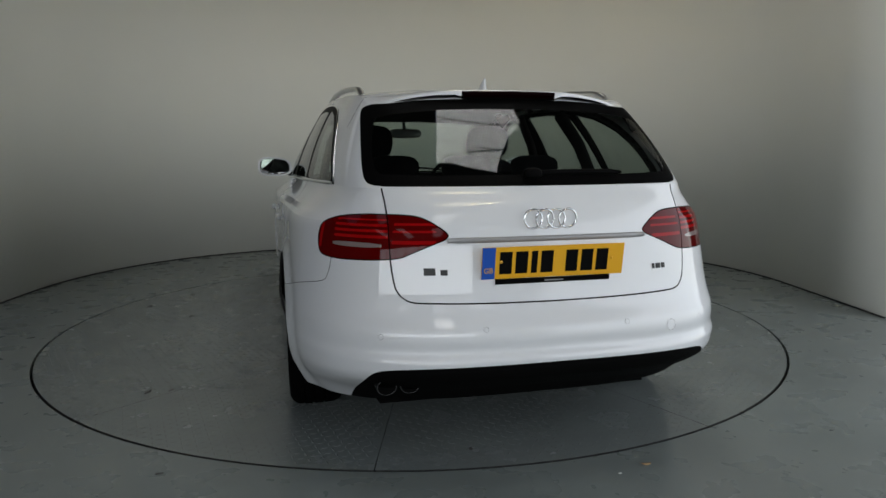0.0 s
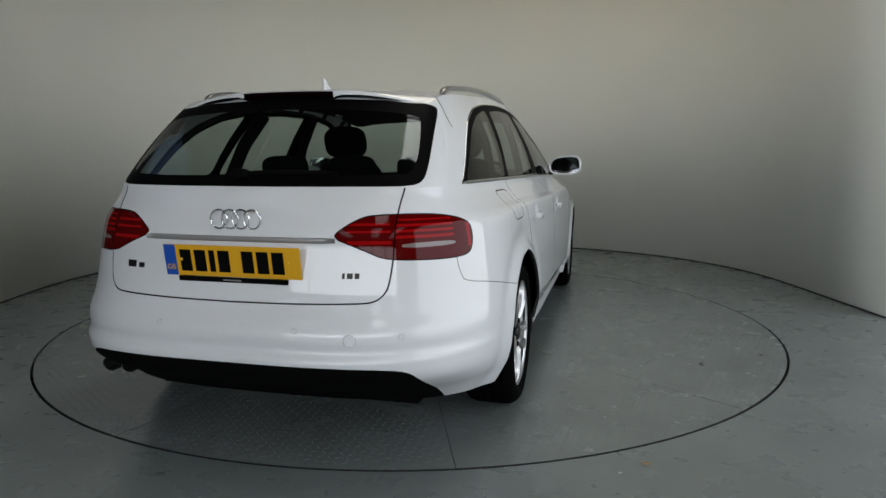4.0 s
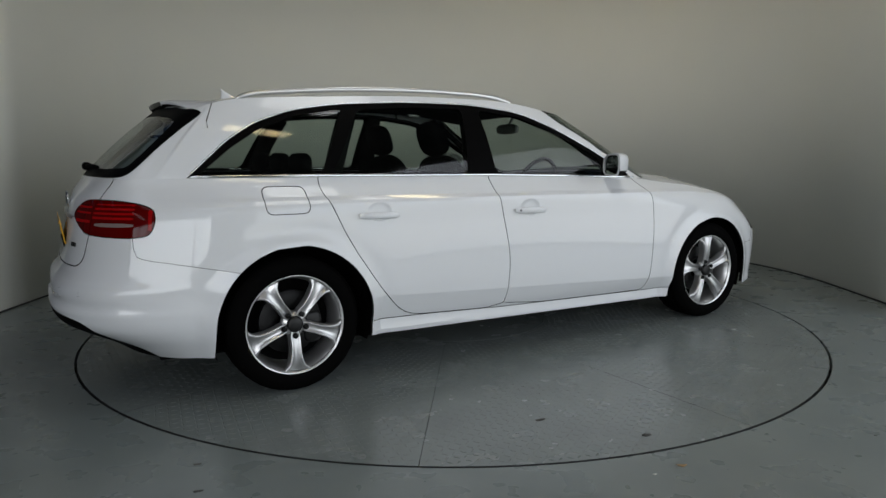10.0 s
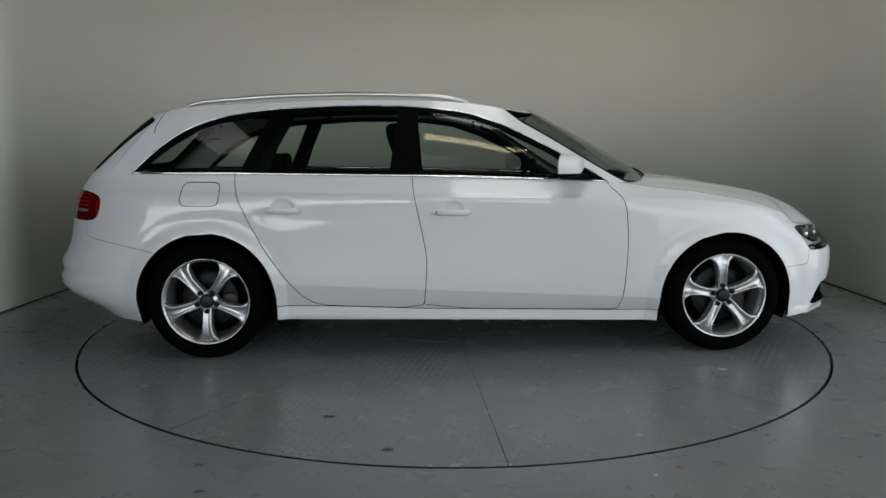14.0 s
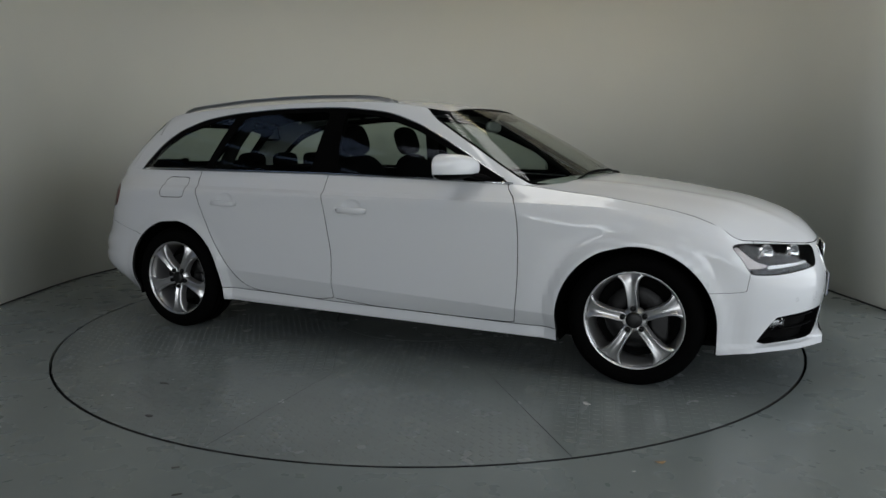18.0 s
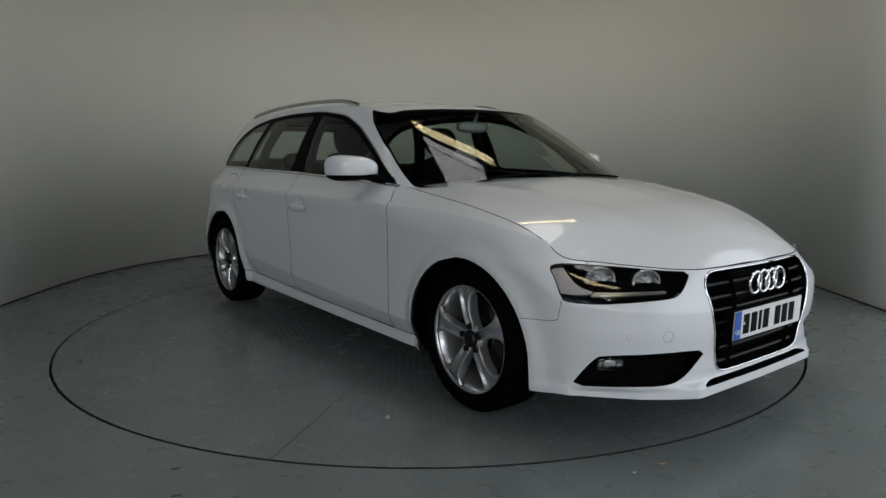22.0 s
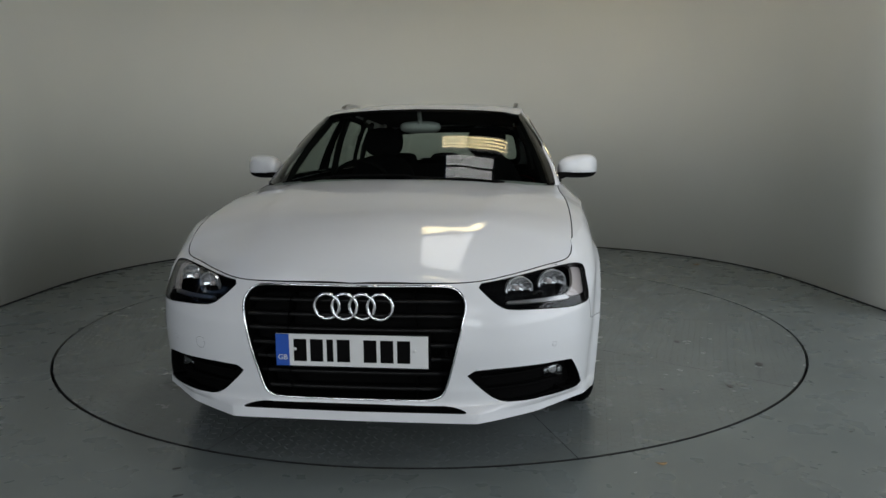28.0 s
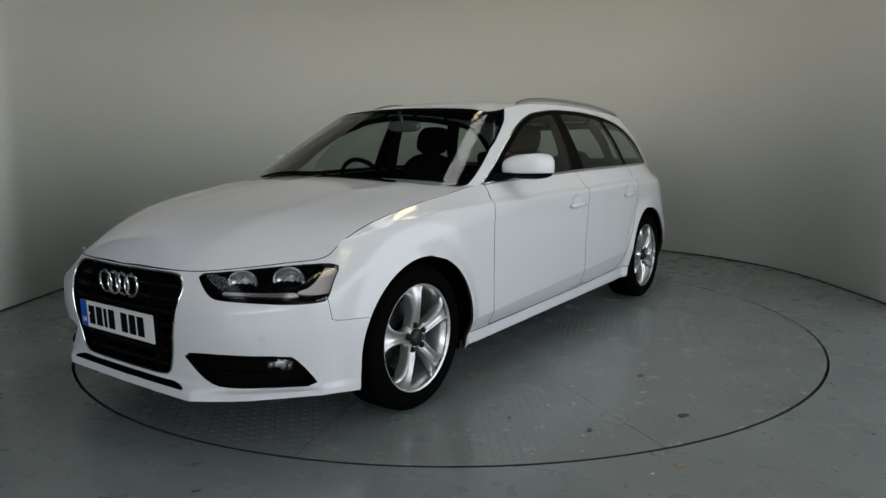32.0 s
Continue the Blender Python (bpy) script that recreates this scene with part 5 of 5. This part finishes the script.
# tailgate fittings
# spoiler visor over the rear window, with the brake light in its edge
VISOR = [(0, -1.790, 1.351, .030), (.15, -1.786, 1.350, .030), (.19, -1.783, 1.348, .028), (.215, -1.786, 1.349, .018), (.30, -1.768, 1.342, .013), (.38, -1.747, 1.332, .012), (.45, -1.724, 1.318, .011), (.51, -1.700, 1.300, .009), (.548, -1.675, 1.285, .006)]
ys = np.concatenate([np.linspace(-.548, -.2, 14), np.linspace(-.19, .19, 11), np.linspace(.2, .548, 14)])
sec = []
for y in ys:
    xt, zt, h = (float(np.interp(abs(y), [q[0] for q in VISOR], [q[k] for q in VISOR])) for k in (1, 2, 3))
    x0 = -1.60 - .02 * (1 - abs(y) / .55)
    hit, n = on_hull((x0, y + CAR_Y, 3), (0, 0, -1))
    z0 = hit.z + .0012 if hit else zt
    row = [(x0, y, z0)]
    for q in (.35, .7):
        row.append((x0 + (xt - x0) * q, y, z0 + (zt - z0) * q + .006 * math.sin(math.pi * q)))
    row += [(xt + .006, y, zt), (xt, y, zt - .004), (xt + .004, y, zt - h), (xt + .014, y, zt - h - .004), (xt + .085, y, zt - h + .003)]
    sec.append(row)
m = len(sec[0])
vs = [p for r_ in sec for p in r_]
fs = [(i * m + j, i * m + j + 1, (i + 1) * m + j + 1, (i + 1) * m + j) for i in range(len(sec) - 1) for j in range(m - 1)]


def dark(q):
    """Faces of the underside, and of the middle's rear edge."""
    return q[0] % m >= 5 or (q[0] % m == 4 and abs(vs[q[0]][1]) < .195)


mesh_ob("spoiler_visor", shift(vs), [q for q in fs if not dark(q)], PAINT, tailgate)
# the underside's shade is put into its black; the middle edge is black itself
mesh_ob("visor_underside", shift(vs), [q for q in fs if dark(q)], BLACK, tailgate, label="spoiler underside coloured black for its shade")
bl = [k for k, y in enumerate(ys) if abs(y) < .195]
vs = [(sec[k][4][0] - .001, sec[k][4][1], sec[k][4][2] - .002) for k in bl] + [(sec[k][5][0] - .001, sec[k][5][1], sec[k][5][2] + .001) for k in bl] + [(sec[k][5][0] + .02, sec[k][5][1], sec[k][5][2] + .001) for k in bl]
n_ = len(bl)
mesh_ob("brake_light", shift(vs), [(i, i + 1, n_ + i + 1, n_ + i) for i in range(n_ - 1)] + [(n_ + i, n_ + i + 1, 2 * n_ + i + 1, 2 * n_ + i) for i in range(n_ - 1)], mat("dark_red_lens", (.004, .0005, .0008), .15, spec=.06), tailgate, label="dark red high brake light")
# the strip's grey also carries the shade under the tailgate ledge
pa = []
for y in np.linspace(-.366, .366, 19):
    hit, n = on_hull((-3, y + CAR_Y, .812), (1, 0, 0))
    pa.append(hit + n * .002)
mesh_ob("tailgate_strip", *sweep(pa, .006, .010, (0, 0, 1), 8, .8, 4), STRIP_GREY, tailgate, label="grey handle strip toned for the shade under the tailgate ledge")
badge("badge_ring", -2.212, CAR_Y + .0, .879, .0325, .0425, .004, tailgate, -1)
number_plate(-2.247, .737, -9, -1, YELLOW_PLATE, tailgate, .0)
for name, y0, y1, z0, z1 in (("model_bar", .372, .395, .698, .716), ("model_bar", .412, .45, .698, .722), ("model_bar", -.452, -.438, .688, .706), ("model_bar", -.430, -.412, .688, .706), ("model_bar", -.404, -.396, .688, .706)):
    q = []
    for y, z in ((y0, z0), (y1, z0), (y1, z1), (y0, z1)):
        hit, n = on_hull((-3, y + CAR_Y, z), (1, 0, 0))
        q.append(hit)
    mesh_ob(name, *slab(q, (-1, 0, 0), .004), DARK_METAL, tailgate, smooth=False)
pa = []
for q in np.linspace(0, 1, 10):
    pa.append(Vector((-2.125 + .035 * q, .03 + CAR_Y - .36 * q, 1.022 + .004 * math.sin(q * 3))))
wp = []
for p in pa:
    hit, n = on_hull((-3, p.y, p.z), (1, 0, 0))
    wp.append(hit + n * .016)
mesh_ob("rear_wiper", *sweep(wp, .008, .01, (0, 0, 1), 8, .5), BLACK, tailgate)
mesh_ob("wiper_pivot", *blob(wp[0], (.022, .035, .02), (2.5, 2.5)), BLACK, tailgate)
for y in (.578, .497):
    v, f = lathe([(.0005, -.06), (.029, -.06), (.029, .0), (.032, .004), (.034, .0), (.034, -.4)], 28)
    mesh_ob("exhaust_tip", *turned(turned((v, f), Matrix.Rotation(radians(90), 4, "Z")), Matrix.Translation((-2.185, y + CAR_Y, .312)) @ Matrix.Diagonal((1, 1.05, .82, 1))), DARK_METAL, car)
for y, z, r in ((.26, .523, .009), (-.255, .52, .009), (.60, .50, .009), (-.60, .50, .009), (-.442, .492, .021)):
    hit, n = on_hull((-3, y + CAR_Y, z), (1, 0, 0))
    m = Matrix.Translation(hit) @ n.to_track_quat("Y", "Z").to_matrix().to_4x4()
    mesh_ob("parking_sensor" if r < .01 else "tow_cover", *turned(lathe([(.0005, .0003), (r * .4, .0003), (r * .86, .0003), (r * .9, .0002), (r * .93, -.0006), (r * 1.0, -.0006), (r * 1.03, .0002), (r * 1.08, -.0003)], 24), m), PAINT, rear_bumper)
    mesh_ob("cover_gap", *turned(lathe([(r * .97, .0007), (r * (1.01 if r > .01 else 1.05), .0007)], 24), m), SEAM, rear_bumper)
for y, z, r in ((.735, .437, .009), (-.735, .437, .009), (-.552, .436, .021)):
    s = 1 if y > 0 else -1
    hit, n = on_hull((2.2 + .4, y + s * .29 + CAR_Y, z), (-.81, -s * .587, 0))
    m = Matrix.Translation(hit) @ n.to_track_quat("Y", "Z").to_matrix().to_4x4()
    mesh_ob("parking_sensor" if r < .01 else "tow_cover", *turned(lathe([(.0005, .0003), (r * .4, .0003), (r * .86, .0003), (r * .9, .0002), (r * .93, -.0006), (r * 1.0, -.0006), (r * 1.03, .0002), (r * 1.08, -.0003)], 24), m), PAINT, car)
    mesh_ob("cover_gap", *turned(lathe([(r * .97, .0007), (r * (1.01 if r > .01 else 1.05), .0007)], 24), m), SEAM, car)
# front wipers
for x0, y0, x1, y1 in ((1.165, .10, 1.095, -.52), (1.135, .50, 1.165, .05)):
    wp = []
    for q in np.linspace(0, 1, 12):
        x, y = x0 + (x1 - x0) * q, y0 + (y1 - y0) * q
        hit, n = on_hull((x, y + CAR_Y, 2), (0, 0, -1))
        wp.append(hit + n * .008)
    mesh_ob("wiper", *sweep(wp, .005, .007, (0, 0, 1), 8, .5), BLACK, car)

# cabin
pts, faces = weld(*roof.take("roof"))
p2, f2 = whole(pts - normals(pts, faces) * .022, faces)
mesh_ob("headlining", shift(p2), [f[::-1] for f in f2], TRIM_GREY, car)
for y in (.36, -.36):
    tilt = Matrix.Rotation(radians(-18), 4, "Y")
    vf = add(blob((.0, 0, 0), (.075, .235, .33), (4, 3.2), tilt), blob((.06, .19, -.05), (.07, .06, .24), (3, 3), tilt), blob((.06, -.19, -.05), (.07, .06, .24), (3, 3), tilt))
    st = mesh_ob("seat_back", *turned(vf, Matrix.Translation((-.22, y + CAR_Y, .76))), CLOTH, car)
    mesh_ob("headrest", *turned(blob((0, 0, 0), (.05, .135, .10), (3, 3), tilt), Matrix.Translation((-.345, y + CAR_Y, 1.17))), CLOTH, st)
    mesh_ob("seat_cushion", *blob((.06, y + CAR_Y, .47), (.27, .25, .09), (4, 3)), CLOTH, car)
    for dy in (-.05, .05):
        mesh_ob("headrest_post", *sweep([(-.315, y + dy + CAR_Y, 1.03), (-.335, y + dy + CAR_Y, 1.12)], .006, .006, (1, 0, 0), 8, 1), DARK_METAL, st)
tilt = Matrix.Rotation(radians(-20), 4, "Y")
rb = mesh_ob("rear_seat_back", *turned(blob((0, 0, 0), (.08, .64, .32), (6, 4), tilt), Matrix.Translation((-1.02, CAR_Y, .70))), CLOTH, car)
for y in (.36, 0, -.36):
    mesh_ob("headrest", *blob((-1.14, y + CAR_Y, 1.035), (.04, .125, .06), (3, 3)), CLOTH, rb)
mesh_ob("rear_seat_cushion", *blob((-.72, CAR_Y, .46), (.26, .63, .09), (5, 3)), CLOTH, car)
mesh_ob("load_cover", *slab([(-1.12, -.58, .93), (-1.12, .58, .93), (-1.95, .52, .94), (-1.95, -.52, .94)], (0, 0, 1), .015), CLOTH, car, smooth=False)
mesh_ob("dashboard", *add(blob((.80, CAR_Y, .80), (.24, .72, .125), (5, 3)), blob((.62, -.36 + CAR_Y, .875), (.13, .19, .06), (3, 3)), blob((.45, CAR_Y, .62), (.3, .13, .2), (4, 4))), CLOTH, car)
v, f = [], []
rot = Matrix.Translation((.40, -.36 + CAR_Y, .88)) @ Matrix.Rotation(radians(-66), 4, "Y")
for i in range(36):
    a = 2 * math.pi * i / 36
    for j in range(8):
        b = 2 * math.pi * j / 8
        r = .182 + .014 * math.cos(b)
        v.append(rot @ Vector((r * math.cos(a), r * math.sin(a), .014 * math.sin(b))))
for i in range(36):
    for j in range(8):
        f.append((i * 8 + j, ((i + 1) % 36) * 8 + j, ((i + 1) % 36) * 8 + (j + 1) % 8, i * 8 + (j + 1) % 8))
sw = mesh_ob("steering_wheel", v, f, BLACK, car)
for a in (0, 90, 180):
    mesh_ob("wheel_spoke", *turned(sweep([(.04, 0, -.01), (.17, 0, 0)], .02, .008, (0, 0, 1), 8, 1), rot @ Matrix.Rotation(radians(a + 90), 4, "Z")), BLACK, sw)
mesh_ob("wheel_pad", *turned(blob((0, 0, -.01), (.065, .075, .025), (3, 3)), rot), BLACK, sw)
mesh_ob("cabin_mirror", *add(blob((.44, CAR_Y, 1.245), (.02, .12, .034), (3, 3)), sweep([(.45, CAR_Y, 1.26), (.49, CAR_Y, 1.33)], .01, .012, (0, 1, 0), 8, 1)), STRIP_GREY, car, label="grey rear view mirror")
for s in (1, -1):
    for pa in ([(-.30, .72, .95), (-.29, .67, 1.15), (-.27, .60, 1.33)], [(-1.10, .70, .97), (-1.03, .65, 1.15), (-.95, .57, 1.31)], [(.75, .72, .93), (.5, .66, 1.12), (.25, .59, 1.28)]):
        mesh_ob("pillar_trim", *turned(sweep([(x, s * y, z) for x, y, z in pa], .05 if pa[0][0] < .5 else .02, .02, (0, 1, 0), 10, 1), pose(0, CAR_Y, 0)), TRIM_GREY, car)


# ---- scraps on the floor ----
def scrap(name, x, y, size, material, label, category, seed, curl=.4, slim=.45):
    """A small torn flake that lies on the floor."""
    rnd = random.Random(seed)
    vs, fs = [], []
    n = 9
    for k, (rr_, z) in enumerate(((1.0, .0), (.55, .25), (0.02, .35))):
        for i in range(n):
            a = 2 * math.pi * i / n
            r = size * rr_ * (1 + .35 * (rnd.random() - .5))
            lift = curl * size * z + (curl * size * .5 * math.cos(a) ** 2 if k == 0 else 0)
            vs.append((r * math.cos(a), slim * r * math.sin(a), .0015 + lift))
    for k in range(2):
        fs += [(k * n + i, k * n + (i + 1) % n, (k + 1) * n + (i + 1) % n, (k + 1) * n + i) for i in range(n)]
    ob = mesh_ob(name, vs, fs, material)
    so = ob.modifiers.new("thick", "SOLIDIFY")
    so.thickness = .0008
    tagged(ob, label, category)
    ob.matrix_world = pose(x, y, 0, 0, 0, rnd.uniform(-40, 40))
    return ob


scrap("dry_leaf", .811, -2.222, .022, LEAF, "small curled dry brown leaf on the floor", "leaf", 3, .5, .4)
scrap("paper_flake", .698, -2.287, .008, PAPER, "tiny pale paper flake on the floor", "flake", 4)
scrap("dirt_crumb", -2.345, -.345, .014, DIRT, "small dark crumb of dirt on the floor", "dirt", 5, .3, .8)
scrap("dry_leaf", 2.57, 2.05, .035, LEAF, "small dry brown leaf near the wall", "leaf", 6, .6, .5)
scrap("dirt_crumb", 1.65, -1.96, .009, DIRT, "tiny dark speck of dirt on the floor", "dirt", 7)
scrap("dirt_crumb", -.905, -2.215, .016, DIRT, "flat dark scuffed crumb on the floor", "dirt", 8, .05, .4)
scrap("dirt_crumb", -.83, -2.41, .018, DIRT, "flat dark scuffed crumb on the floor", "dirt", 9, .05, .4)
for i, (x, y, size, mt, slim) in enumerate(((1.312, -1.205, .020, PAPER, .5), (-.347, -2.072, .022, DIRT, .5), (-.609, -1.737, .026, DIRT, .4), (-2.06, .227, .012, DIRT, .6), (.886, 1.813, .03, DIRT, .6),
                                            (.486, 1.488, .022, DIRT, .7), (1.319, 1.228, .013, DIRT, .5), (1.251, 1.554, .022, DIRT, .5), (-1.08, 1.414, .02, DIRT, .3), (-1.08, 1.517, .028, DIRT, .35))):
    ob = scrap("scrap", x, y, size, mt, "", "", 20 + i, .5 if mt is PAPER else .02, slim)
    m = ob.matrix_world.copy()
    ob.name = "paper_scrap" if mt is PAPER else "dirt_smudge"
    ob.parent = table
    ob.matrix_basis = m
    for key in ("label", "category"):
        if key in ob:
            del ob[key]


# ---- what moves ----
def motions():
    for thing in (table, car):
        walk(thing, [(t, pose(0, 0, 0, 0, 0, a)) for t, a in TURN])


motions()
